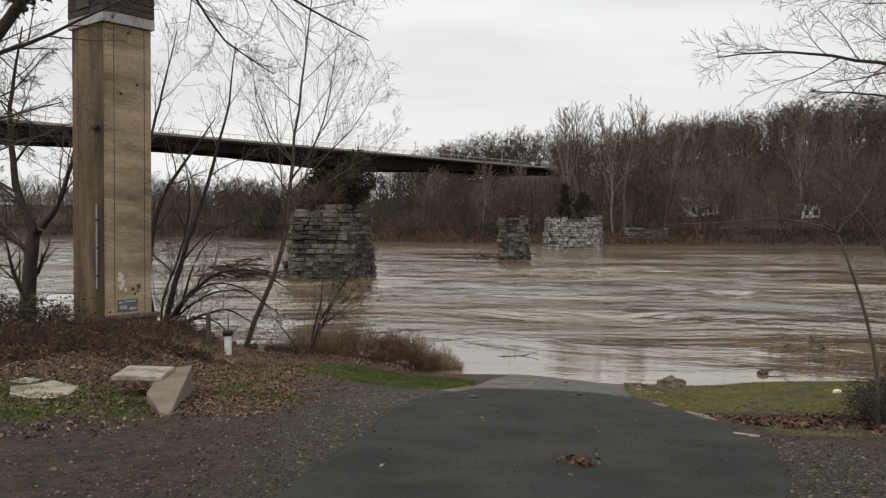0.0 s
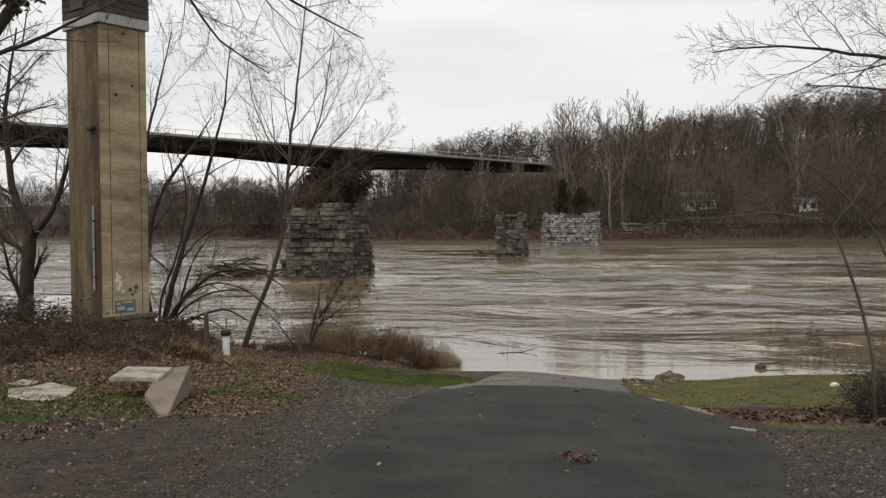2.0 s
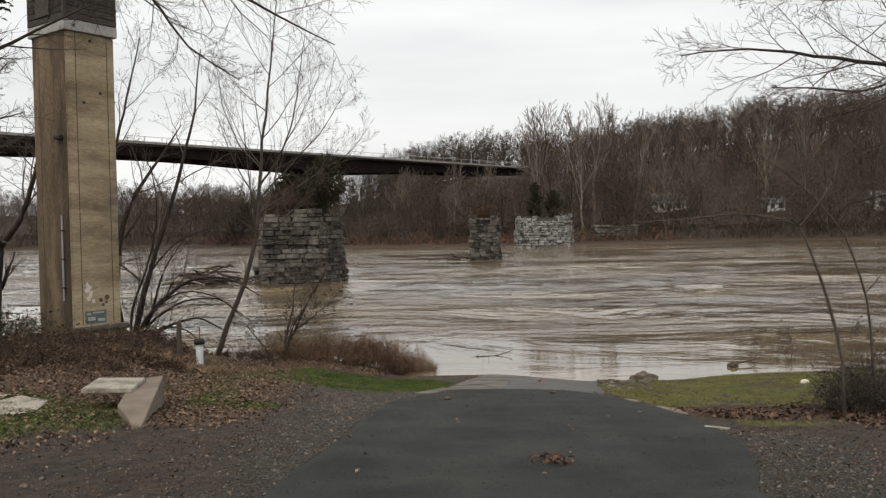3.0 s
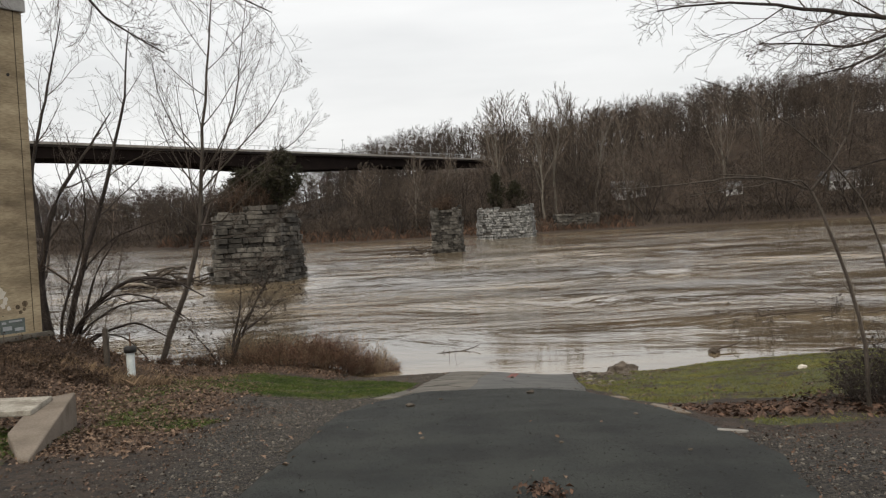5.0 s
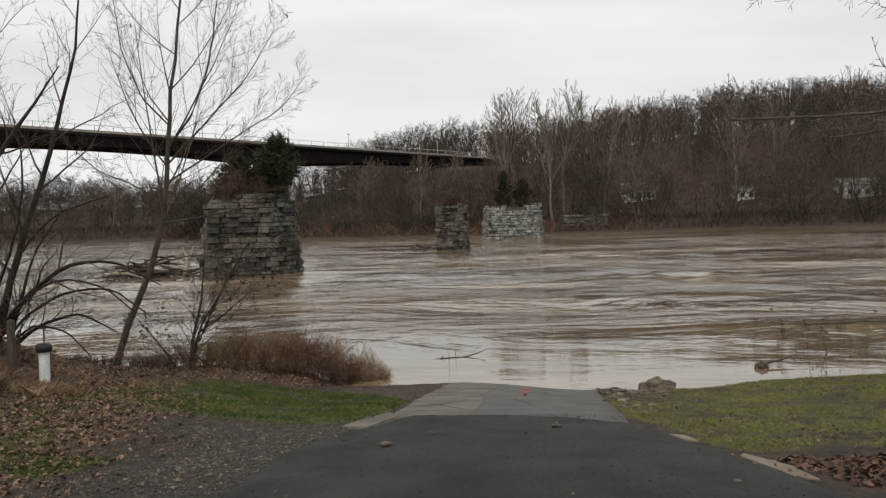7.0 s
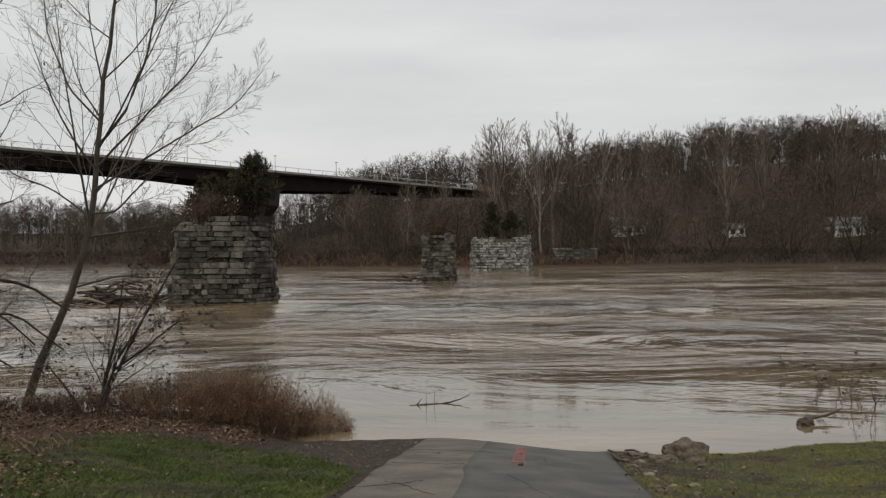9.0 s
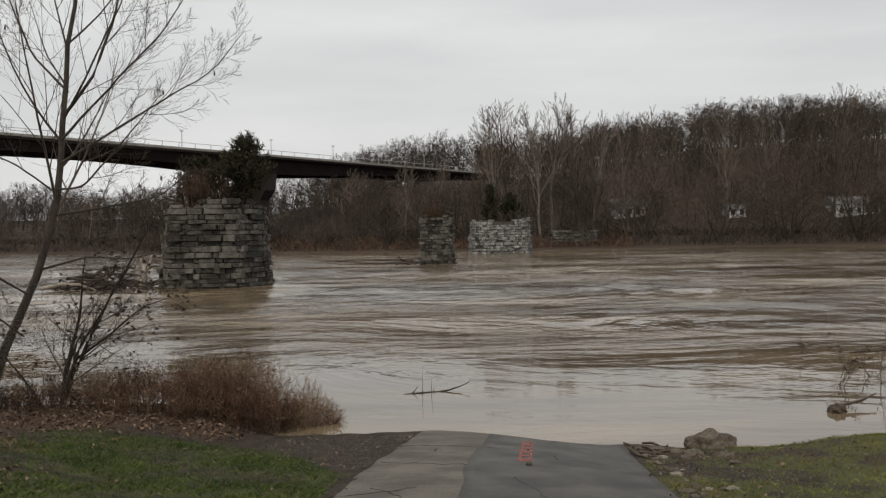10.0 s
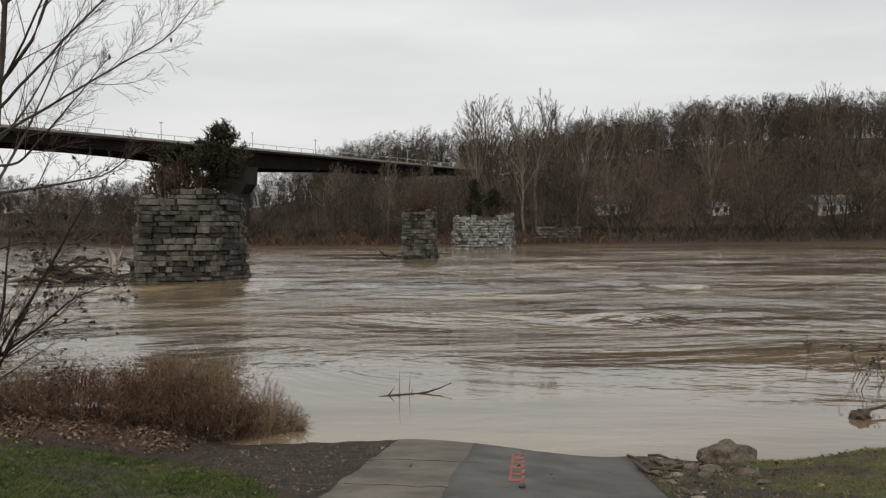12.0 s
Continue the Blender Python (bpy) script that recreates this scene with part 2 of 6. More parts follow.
def water_material():
    m = bpy.data.materials.new("muddy river water")
    m.use_nodes = True
    n, l = m.node_tree.nodes, m.node_tree.links
    b = n["Principled BSDF"]
    b.inputs["IOR"].default_value = 1.65
    geo = n.new("ShaderNodeNewGeometry")
    sep = n.new("ShaderNodeSeparateXYZ")
    l.new(geo.outputs["Position"], sep.inputs[0])

    def wave(scale, stretch, detail, rough=0.55, distort=0.0):
        mp, no = n.new("ShaderNodeMapping"), n.new("ShaderNodeTexNoise")
        mp.inputs["Scale"].default_value = stretch
        mp.inputs["Rotation"].default_value = (0, 0, radians(4))
        no.inputs["Scale"].default_value, no.inputs["Detail"].default_value = scale, detail
        no.inputs["Roughness"].default_value, no.inputs["Distortion"].default_value = rough, distort
        l.new(geo.outputs["Position"], mp.inputs["Vector"])
        l.new(mp.outputs["Vector"], no.inputs["Vector"])
        return no.outputs["Fac"]

    # mud colour; its dark and light patches also paint in streaks of reflection
    silt_and_reflection = n.new("ShaderNodeValToRGB")
    silt_and_reflection.color_ramp.elements[0].position, silt_and_reflection.color_ramp.elements[1].position = 0.42, 0.6
    silt_and_reflection.color_ramp.elements[0].color = (0.078, 0.057, 0.034, 1)
    silt_and_reflection.color_ramp.elements[1].color = (0.215, 0.165, 0.104, 1)
    l.new(wave(0.06, (0.6, 1.5, 1), 8, 0.68, 0.5), silt_and_reflection.inputs["Fac"])
    l.new(silt_and_reflection.outputs["Color"], b.inputs["Base Color"])
    # slack water along the near bank, rough current further out
    calm = n.new("ShaderNodeMapRange")
    calm.interpolation_type = "SMOOTHSTEP"
    calm.inputs["From Min"].default_value, calm.inputs["From Max"].default_value = 25.5, 42.0
    calm.inputs["To Min"].default_value, calm.inputs["To Max"].default_value = 0.07, 1.0
    aside = n.new("ShaderNodeMath")
    aside.operation = "MINIMUM"
    aside.inputs[1].default_value = -2.0
    l.new(sep.outputs["X"], aside.inputs[0])
    off_bank = n.new("ShaderNodeMath")
    off_bank.operation = "MULTIPLY_ADD"
    off_bank.inputs[1].default_value = 0.9
    l.new(aside.outputs[0], off_bank.inputs[0])
    l.new(sep.outputs["Y"], off_bank.inputs[2])
    l.new(off_bank.outputs[0], calm.inputs["Value"])
    gust = n.new("ShaderNodeMapRange")
    gust.inputs["From Min"].default_value, gust.inputs["From Max"].default_value = 0.42, 0.58
    gust.inputs["To Min"].default_value, gust.inputs["To Max"].default_value = 0.45, 1.25
    l.new(wave(0.045, (0.5, 1.0, 1), 2, 0.5, 0.4), gust.inputs["Value"])
    amount = n.new("ShaderNodeMath")
    amount.operation = "MULTIPLY"
    l.new(calm.outputs["Result"], amount.inputs[0])
    l.new(gust.outputs["Result"], amount.inputs[1])
    # wind and boils: patches of fine chop among slicker water
    chop = n.new("ShaderNodeMapRange")
    chop.inputs["From Min"].default_value, chop.inputs["From Max"].default_value = 0.42, 0.56
    chop.inputs["To Min"].default_value, chop.inputs["To Max"].default_value = 0.01, 0.07
    mingle = n.new("ShaderNodeMix")
    mingle.inputs["Factor"].default_value = 0.5
    l.new(wave(0.055, (0.4, 1.3, 1), 3, 0.55, 0.6), mingle.inputs["A"])
    l.new(wave(0.4, (0.45, 1.2, 1), 6, 0.6, 0.7), mingle.inputs["B"])
    l.new(mingle.outputs["Result"], chop.inputs["Value"])
    gloss = n.new("ShaderNodeMath")
    gloss.operation = "MULTIPLY_ADD"
    gloss.inputs[2].default_value = 0.025
    l.new(chop.outputs["Result"], gloss.inputs[0])
    l.new(calm.outputs["Result"], gloss.inputs[1])
    l.new(gloss.outputs[0], b.inputs["Roughness"])
    # swell and ripples of the current, from 16 m boils down to hand-sized ripples, about a middle level of nought
    level = n.new("ShaderNodeMath")
    level.operation = "SUBTRACT"
    level.inputs[1].default_value = 0.5
    l.new(wave(0.09, (0.85, 1.2, 1), 7, 0.545, 0.45), level.inputs[0])
    height = n.new("ShaderNodeMath")
    height.operation = "MULTIPLY"
    l.new(level.outputs[0], height.inputs[0])
    l.new(amount.outputs[0], height.inputs[1])
    bp = n.new("ShaderNodeBump")
    bp.inputs["Strength"].default_value, bp.inputs["Distance"].default_value = 1.0, 1.75
    l.new(height.outputs[0], bp.inputs["Height"])
    l.new(bp.outputs["Normal"], b.inputs["Normal"])
    return m


WATER_MAT = water_material()


def ground_material():
    """Earth with gravel, grass and leaf litter, laid out by the mesh's cover attribute."""
    m = bpy.data.materials.new("bank soil")
    m.use_nodes = True
    n, l = m.node_tree.nodes, m.node_tree.links
    b = n["Principled BSDF"]
    b.inputs["Roughness"].default_value = 0.92
    geo, att, sep = n.new("ShaderNodeNewGeometry"), n.new("ShaderNodeAttribute"), n.new("ShaderNodeSeparateColor")
    att.attribute_name = "cover"
    l.new(att.outputs["Color"], sep.inputs[0])

    def noise_fac(scale, detail=6, rough=0.6):
        no = n.new("ShaderNodeTexNoise")
        no.inputs["Scale"].default_value, no.inputs["Detail"].default_value = scale, detail
        no.inputs["Roughness"].default_value = rough
        l.new(geo.outputs["Position"], no.inputs["Vector"])
        return no.outputs["Fac"]

    def ramp(fac, lo, hi, a, c):
        r = n.new("ShaderNodeValToRGB")
        r.color_ramp.elements[0].position, r.color_ramp.elements[1].position = lo, hi
        r.color_ramp.elements[0].color, r.color_ramp.elements[1].color = (*a, 1), (*c, 1)
        l.new(fac, r.inputs["Fac"])
        return r.outputs["Color"]

    def over(below, above, mask, scale, soft=0.25):
        no, add, cut = noise_fac(scale, 7, 0.7), n.new("ShaderNodeMath"), n.new("ShaderNodeMapRange")
        add.operation = "ADD"
        l.new(no, add.inputs[0])
        l.new(mask, add.inputs[1])
        cut.inputs["From Min"].default_value, cut.inputs["From Max"].default_value = 1.0 - soft / 2, 1.0 + soft / 2
        l.new(add.outputs[0], cut.inputs["Value"])
        mix = n.new("ShaderNodeMix")
        mix.data_type = "RGBA"
        l.new(cut.outputs["Result"], mix.inputs["Factor"])
        l.new(below, mix.inputs["A"])
        l.new(above, mix.inputs["B"])
        return mix.outputs["Result"]

    soil = ramp(noise_fac(5.0, 12, 0.86), 0.4, 0.6, (0.005, 0.0035, 0.0025), (0.072, 0.047, 0.03))
    vor = n.new("ShaderNodeTexVoronoi")
    vor.inputs["Scale"].default_value = 48
    l.new(geo.outputs["Position"], vor.inputs["Vector"])
    sc = n.new("ShaderNodeSeparateColor")
    l.new(vor.outputs["Color"], sc.inputs[0])
    gravel = ramp(sc.outputs[0], 0.25, 1.0, (0.007, 0.0055, 0.0042), (0.085, 0.07, 0.055))
    litter = ramp(noise_fac(24, 8, 0.8), 0.4, 0.64, (0.018, 0.010, 0.007), (0.17, 0.098, 0.056))
    turf = ramp(noise_fac(6, 9, 0.75), 0.34, 0.66, (0.036, 0.04, 0.014), (0.105, 0.108, 0.038))
    c = over(soil, gravel, sep.outputs[2], 2.5)
    c = over(c, litter, sep.outputs[1], 3.5)
    c = over(c, turf, sep.outputs[0], 2.2)
    l.new(c, b.inputs["Base Color"])
    bp = n.new("ShaderNodeBump")
    bp.inputs["Strength"].default_value, bp.inputs["Distance"].default_value = 1.0, 0.06
    l.new(noise_fac(13, 10, 0.8), bp.inputs["Height"])
    l.new(bp.outputs["Normal"], b.inputs["Normal"])
    return m


GROUND_MAT = ground_material()


# ---- geometry helpers ----
class Geo:
    """Collects triangles from numpy arrays."""

    def __init__(self):
        self.v, self.f, self.n = [], [], 0

    def add(self, v, f):
        v, f = np.asarray(v, float).reshape(-1, 3), np.asarray(f, int).reshape(-1, 3)
        self.v.append(v)
        self.f.append(f + self.n)
        self.n += len(v)
        return self

    def arrays(self):
        return np.concatenate(self.v), np.concatenate(self.f)

    def mesh(self, name, smooth=False):
        v, f = self.arrays()
        me = bpy.data.meshes.new(name)
        me.vertices.add(len(v))
        me.vertices.foreach_set("co", v.astype(np.float32).ravel())
        me.loops.add(len(f) * 3)
        me.loops.foreach_set("vertex_index", f.astype(np.int32).ravel())
        me.polygons.add(len(f))
        me.polygons.foreach_set("loop_start", np.arange(0, len(f) * 3, 3, dtype=np.int32))
        me.update(calc_edges=True)
        if smooth:
            me.polygons.foreach_set("use_smooth", np.ones(len(f), bool))
        return me


def thing(name, at, label, category, group="", kind=""):
    ob = new(name)
    ob.empty_display_size = 0.2
    ob.location = at
    return tagged(ob, label, category, group, kind)


def part(name, geo, mat, parent, label="", smooth=False):
    """Links geo (a Geo, bmesh or mesh in world places) as one mesh under a thing or under a part."""
    if isinstance(geo, Geo):
        me = geo.mesh(name, smooth)
    elif isinstance(geo, bmesh.types.BMesh):
        me = bpy.data.meshes.new(name)
        geo.to_mesh(me)
        geo.free()
        if smooth:
            me.polygons.foreach_set("use_smooth", np.ones(len(me.polygons), bool))
    else:
        me = geo
    if not me.materials:
        me.materials.append(mat)
    ob = new(name, me)
    if parent:
        ob.parent = parent
        if parent.type == "EMPTY":
            ob.matrix_parent_inverse = Matrix.Translation(-parent.location)
    return tagged(ob, label)


def single(name, geo, mat, label, category, group="", kind="", smooth=False):
    return tagged(part(name, geo, mat, None, "", smooth), label, category, group, kind)


def tubes(geo, branches, sides=5):
    """Adds tapered tubes; each branch is (points, radii). Equal lengths are built together."""
    by_len = {}
    for pts, rad in branches:
        by_len.setdefault(len(pts), []).append((pts, rad))
    for n, group in by_len.items():
        p = np.array([g[0] for g in group], float)
        r = np.array([g[1] for g in group], float)
        tan = np.gradient(p, axis=1)
        tan /= np.linalg.norm(tan, axis=2, keepdims=True) + 1e-9
        ref = np.where(np.abs(tan[..., 2:3]) > 0.9, np.array([1.0, 0, 0]), np.array([0, 0, 1.0]))
        u = np.cross(tan, ref)
        u /= np.linalg.norm(u, axis=2, keepdims=True) + 1e-9
        w = np.cross(tan, u)
        a = np.arange(sides) * 2 * np.pi / sides
        ring = (p[:, :, None, :] + r[:, :, None, None] * (np.cos(a)[None, None, :, None] * u[:, :, None, :]
                                                       + np.sin(a)[None, None, :, None] * w[:, :, None, :]))
        m = len(group)
        base = (np.arange(m)[:, None, None] * n + np.arange(n - 1)[None, :, None]) * sides
        k = np.arange(sides)[None, None, :]
        k2 = (k + 1) % sides
        q = np.stack([base + k, base + k2, base + sides + k2, base + sides + k], -1).reshape(-1, 4)
        geo.add(ring.reshape(-1, 3), np.concatenate([q[:, [0, 1, 2]], q[:, [0, 2, 3]]]))
    return geo


def spikes(geo, branches):
    """Last fine twigs: slim three-sided cones, each (points, radii)."""
    if not branches:
        return geo
    a, b = np.array([p[0] for p, _ in branches], float), np.array([p[-1] for p, _ in branches], float)
    r = np.array([q[0] for _, q in branches], float)[:, None]
    d = b - a
    u = np.cross(d, np.where(np.abs(d[:, 2:3]) > 0.9 * np.linalg.norm(d, axis=1, keepdims=True), [1.0, 0, 0], [0, 0, 1.0]))
    u /= np.linalg.norm(u, axis=1, keepdims=True) + 1e-9
    w = np.cross(d, u)
    w /= np.linalg.norm(w, axis=1, keepdims=True) + 1e-9
    v = np.stack([a + u * r, a + (-0.5 * u + 0.87 * w) * r, a + (-0.5 * u - 0.87 * w) * r, b], 1)
    base = np.arange(len(branches))[:, None, None] * 4
    return geo.add(v.reshape(-1, 3), (base + np.array([[0, 1, 3], [1, 2, 3], [2, 0, 3]])[None]).reshape(-1, 3))


def unit(v):
    v = np.asarray(v, float)
    return v / (np.linalg.norm(v) + 1e-9)


def offshoots(rng, out, pts, rad, dirs, length, level, spec, rmin):
    n = len(pts) - 1
    kids, ang, ratio, start = spec[level][3:7]
    turn = rng.uniform(0, 6.28)
    for k in range(kids):
        t = start + (1 - start) * (k + rng.random()) / kids
        i = min(int(t * n), n - 1)
        f = t * n - i
        q = pts[i] * (1 - f) + pts[i + 1] * f
        rr = rad[i] * (1 - f) + rad[i + 1] * f
        turn += 2.4 + rng.normal(0, 0.5)
        d = dirs[i]
        u = unit(np.cross(d, (0.3, 0.2, 1.0) if abs(d[2]) < 0.9 else (1.0, 0, 0)))
        w = np.cross(d, u)
        a = radians(ang * rng.uniform(0.7, 1.25))
        nd = d * math.cos(a) + (u * math.cos(turn) + w * math.sin(turn)) * math.sin(a)
        grow(rng, out, q, nd, length * ratio * (1.2 - 0.8 * t) * rng.uniform(0.7, 1.2), max(rr * 0.5, rmin), level + 1, spec, rmin)


def grow(rng, out, p, d, length, r, level, spec, rmin):
    """Grows a branch and its offshoots. spec per level: segments, wiggle, upward bend, children, angle, ratio, first child."""
    n, wig, up = spec[level][:3]
    p, d = np.asarray(p, float), unit(d)
    pts, rad, dirs = [p], [r], [d]
    for i in range(n):
        d = unit(d + rng.normal(0, wig, 3) + np.array([0, 0, up]))
        p = p + d * length / n
        pts.append(p)
        dirs.append(d)
        rad.append(max(r * (1 - 0.82 * (i + 1) / n), rmin * 0.6))
    out.append((level, pts, rad))
    if level + 1 < len(spec):
        offshoots(rng, out, pts, rad, dirs, length, level, spec, rmin)


def shaped(rng, out, line, r0, r1, spec, rmin, length=None, level=0):
    """A stem along a given line of places, with grown offshoots."""
    line = np.array(line, float)
    seg = np.r_[0, np.cumsum(np.linalg.norm(np.diff(line, axis=0), axis=1))]
    s = np.linspace(0, seg[-1], 17)
    pts = np.stack([np.interp(s, seg, line[:, i]) for i in range(3)], 1)
    pts[1:-1] = (pts[:-2] + 2 * pts[1:-1] + pts[2:]) / 4
    pts[1:-1] += rng.normal(0, 0.006 * seg[-1] / 4, (15, 3))
    rad = np.linspace(r0, r1, 17)
    dirs = [unit(d) for d in np.gradient(pts, axis=0)]
    out.append((level, list(pts), list(rad)))
    if level + 1 < len(spec):
        offshoots(rng, out, list(pts), list(rad), dirs, length or seg[-1], level, spec, rmin)


def wood_parts(tree, out, mat, twig_mat, split=1, sides=7):
    """The thick wood as trunk, the finer levels as crown."""
    part("trunk", tubes(Geo(), [(p, r) for lv, p, r in out if lv < split], sides + 2), mat, tree, smooth=True)
    fine = [(p, r) for lv, p, r in out if lv >= split]
    if fine:
        last = max(lv for lv, _, _ in out)
        g = tubes(Geo(), [(p, r) for lv, p, r in out if split <= lv < max(last, 4)], 3)
        part("crown", spikes(g, [(p, r) for lv, p, r in out if lv >= max(last, 4)]), twig_mat, tree)


def flakes(rng, centres, size, tilt=1.0, fold=0.35):
    """Small folded leaves, four triangles each, at given centres."""
    n = len(centres)
    nrm = np.stack([rng.normal(0, tilt, n), rng.normal(0, tilt, n), np.ones(n)], 1)
    nrm /= np.linalg.norm(nrm, axis=1, keepdims=True)
    a = rng.uniform(0, 6.28, n)
    u = np.stack([np.cos(a), np.sin(a), np.zeros(n)], 1)
    u -= nrm * (u * nrm).sum(1, keepdims=True)
    u /= np.linalg.norm(u, axis=1, keepdims=True)
    w = np.cross(nrm, u)
    s = (size * rng.uniform(0.5, 1.3, n))[:, None]
    c = np.asarray(centres)
    v = np.stack([c - u * s, c + w * s * 0.55 + nrm * s * fold, c + u * s, c - w * s * 0.55 + nrm * s * fold, c + nrm * s * 0.05], 1)
    base = np.arange(n)[:, None] * 5
    f = np.concatenate([base + np.array([[i, (i + 1) % 4, 4]]) for i in range(4)])
    return v.reshape(-1, 3), f


def blades(rng, roots, height, width, lean=0.4):
    """Blades of grass: slim two-triangle spears with a bend."""
    n = len(roots)
    a = rng.uniform(0, 6.28, n)
    u = np.stack([np.cos(a), np.sin(a), np.zeros(n)], 1)
    h = (height * rng.uniform(0.5, 1.3, n))[:, None]
    tip = np.stack([rng.normal(0, lean, n), rng.normal(0, lean, n), np.ones(n)], 1)
    c = np.asarray(roots)
    mid = c + tip * h * 0.55 * np.array([0.6, 0.6, 1])
    v = np.stack([c - u * width, c + u * width, mid + u * width * 0.7, c + tip * h], 1)
    base = np.arange(n)[:, None] * 4
    return v.reshape(-1, 3), np.concatenate([base + np.array([[0, 1, 2]]), base + np.array([[0, 2, 3]])])


def box(lo, hi, bevel=0.0):
    bm = bmesh.new()
    bmesh.ops.create_cube(bm, size=1)
    for v in bm.verts:
        v.co = Vector([(lo[i] + hi[i]) / 2 + v.co[i] * (hi[i] - lo[i]) for i in range(3)])
    if bevel:
        bmesh.ops.bevel(bm, geom=list(bm.edges), offset=bevel, segments=2, affect="EDGES")
    return bm


def turned(bm, m):
    bmesh.ops.transform(bm, matrix=m, verts=bm.verts)
    return bm


def smoothstep(a, b, x):
    t = np.clip((np.asarray(x, float) - a) / (b - a), 0, 1)
    return t * t * (3 - 2 * t)


def lumpy(x, y, s, seed=0.0):
    """Cheap smooth unevenness from a few crossed waves, about -1 to 1."""
    x, y = np.asarray(x, float) * s + seed, np.asarray(y, float) * s - seed * 1.7
    return (np.sin(x * 1.7 + 1.3 * np.sin(y * 0.9)) + np.sin(y * 2.1 + 1.1 * np.sin(x * 1.3 + 2)) + np.sin((x + y) * 1.37 + 4)
            + 0.6 * np.sin(x * 3.9 - y * 3.1)) / 3.6


# ---- the lie of the land ----
def far_shore(x):
    return np.interp(x, [-400, -150, -70, -35, 0, 60, 110, 200, 500], [215, 215, 238, 205, 188, 188, 184, 176, 150])


def far_hill(x):
    return np.interp(x, [-300, -45, 0, 22, 60, 90, 132, 220, 500], [5, 5, 13, 18, 18, 23, 29, 31, 31])


def land(x, y):
    x, y = np.asarray(x, float), np.asarray(y, float)
    base = np.interp(y, [-60, -8, 0, 8, 12, 15.5, 24, 30, 60], [4.5, 0.85, 0.14, -0.52, -0.92, -1.42, -2.66, -3.6, -6])
    # right-hand verge drops away from the road, then levels
    z = base - 0.2 * smoothstep(2.2, 5.0, x) * smoothstep(6, 12, y) + 0.16 * smoothstep(6.5, 9.5, x) * smoothstep(10, 15, y)
    z = z + 0.24 * smoothstep(22.8, 25, y) * smoothstep(-0.2, -1.6, x) * smoothstep(27.6, 26.0, y)
    z = z - 0.3 * smoothstep(21.8, 24.4, y) * smoothstep(5.4, 7.2, x)
    # grassy lip on the left, then the brush-covered rise
    lip = 0.34 * smoothstep(-0.6, -3.4, x) * smoothstep(13.5, 17, y)
    z = z + lip
    rise = np.interp(y, [-60, -8, 0, 6, 10, 14, 18, 20.5, 22.5, 26, 30, 60], [4.5, 0.9, 0.15, -0.42, -0.72, -0.8, -0.78, -0.72, -1.2, -2.5, -3.4, -6])
    k = smoothstep(-4.0, -7.2, x)
    z = z * (1 - k) + np.maximum(rise, z) * k
    off_road = smoothstep(0, 3, np.abs(x - 1.5) - 2.4)
    z = z + (0.003 + 0.02 * off_road) * lumpy(x, y, 2.3) + 0.03 * lumpy(x, y, 0.7, 3) * smoothstep(0, 3, np.abs(x - 1.5) - 2.4)
    # far bank, terrace and wooded hill
    d = y - far_shore(x)
    bank = -2.65 - 3.0 * smoothstep(0, -25, d) + 2.6 * smoothstep(-1, 9, d) + far_hill(x) * smoothstep(14, 80, d) + 4.5 * smoothstep(75, 150, d)
    bank = bank + 0.5 * lumpy(x, y, 0.12) * smoothstep(0, 20, d)
    return np.where(y > 90, np.maximum(bank, -6), z)


ROAD_L = [(-1.35, -9), (-1.3, 2), (-1.2, 6.4), (-1.07, 7.5), (-0.83, 9.2), (-0.62, 11.2), (-0.4, 13.4), (-0.12, 14.5), (0.35, 15.5), (0.95, 16.75)]
ROAD_R = [(2.5, -9), (2.55, 3), (2.83, 6.5), (3.5, 8.3), (3.78, 10.0), (3.85, 12.0), (3.72, 13.6), (3.62, 15.5)]
RAMP_L = [(0.1, 15.3), (0.55, 16.6), (0.78, 17.8), (1.1, 19.9), (2.0, 24.2), (2.7, 27.5)]
RAMP_R = [(3.6, 15.4), (4.0, 17.1), (4.85, 21.6), (5.25, 23.4), (6.0, 27.5)]


def between(x, y, left, right):
    lx = np.interp(y, [p[1] for p in left], [p[0] for p in left])
    rx = np.interp(y, [p[1] for p in right], [p[0] for p in right])
    return lx, rx


def paved(x, y):
    """How far inside the paving a place lies, in metres (negative outside)."""
    lx, rx = between(x, y, ROAD_L[:-2] + RAMP_L[1:], ROAD_R[:-1] + RAMP_R)
    return np.minimum(x - lx, rx - x)


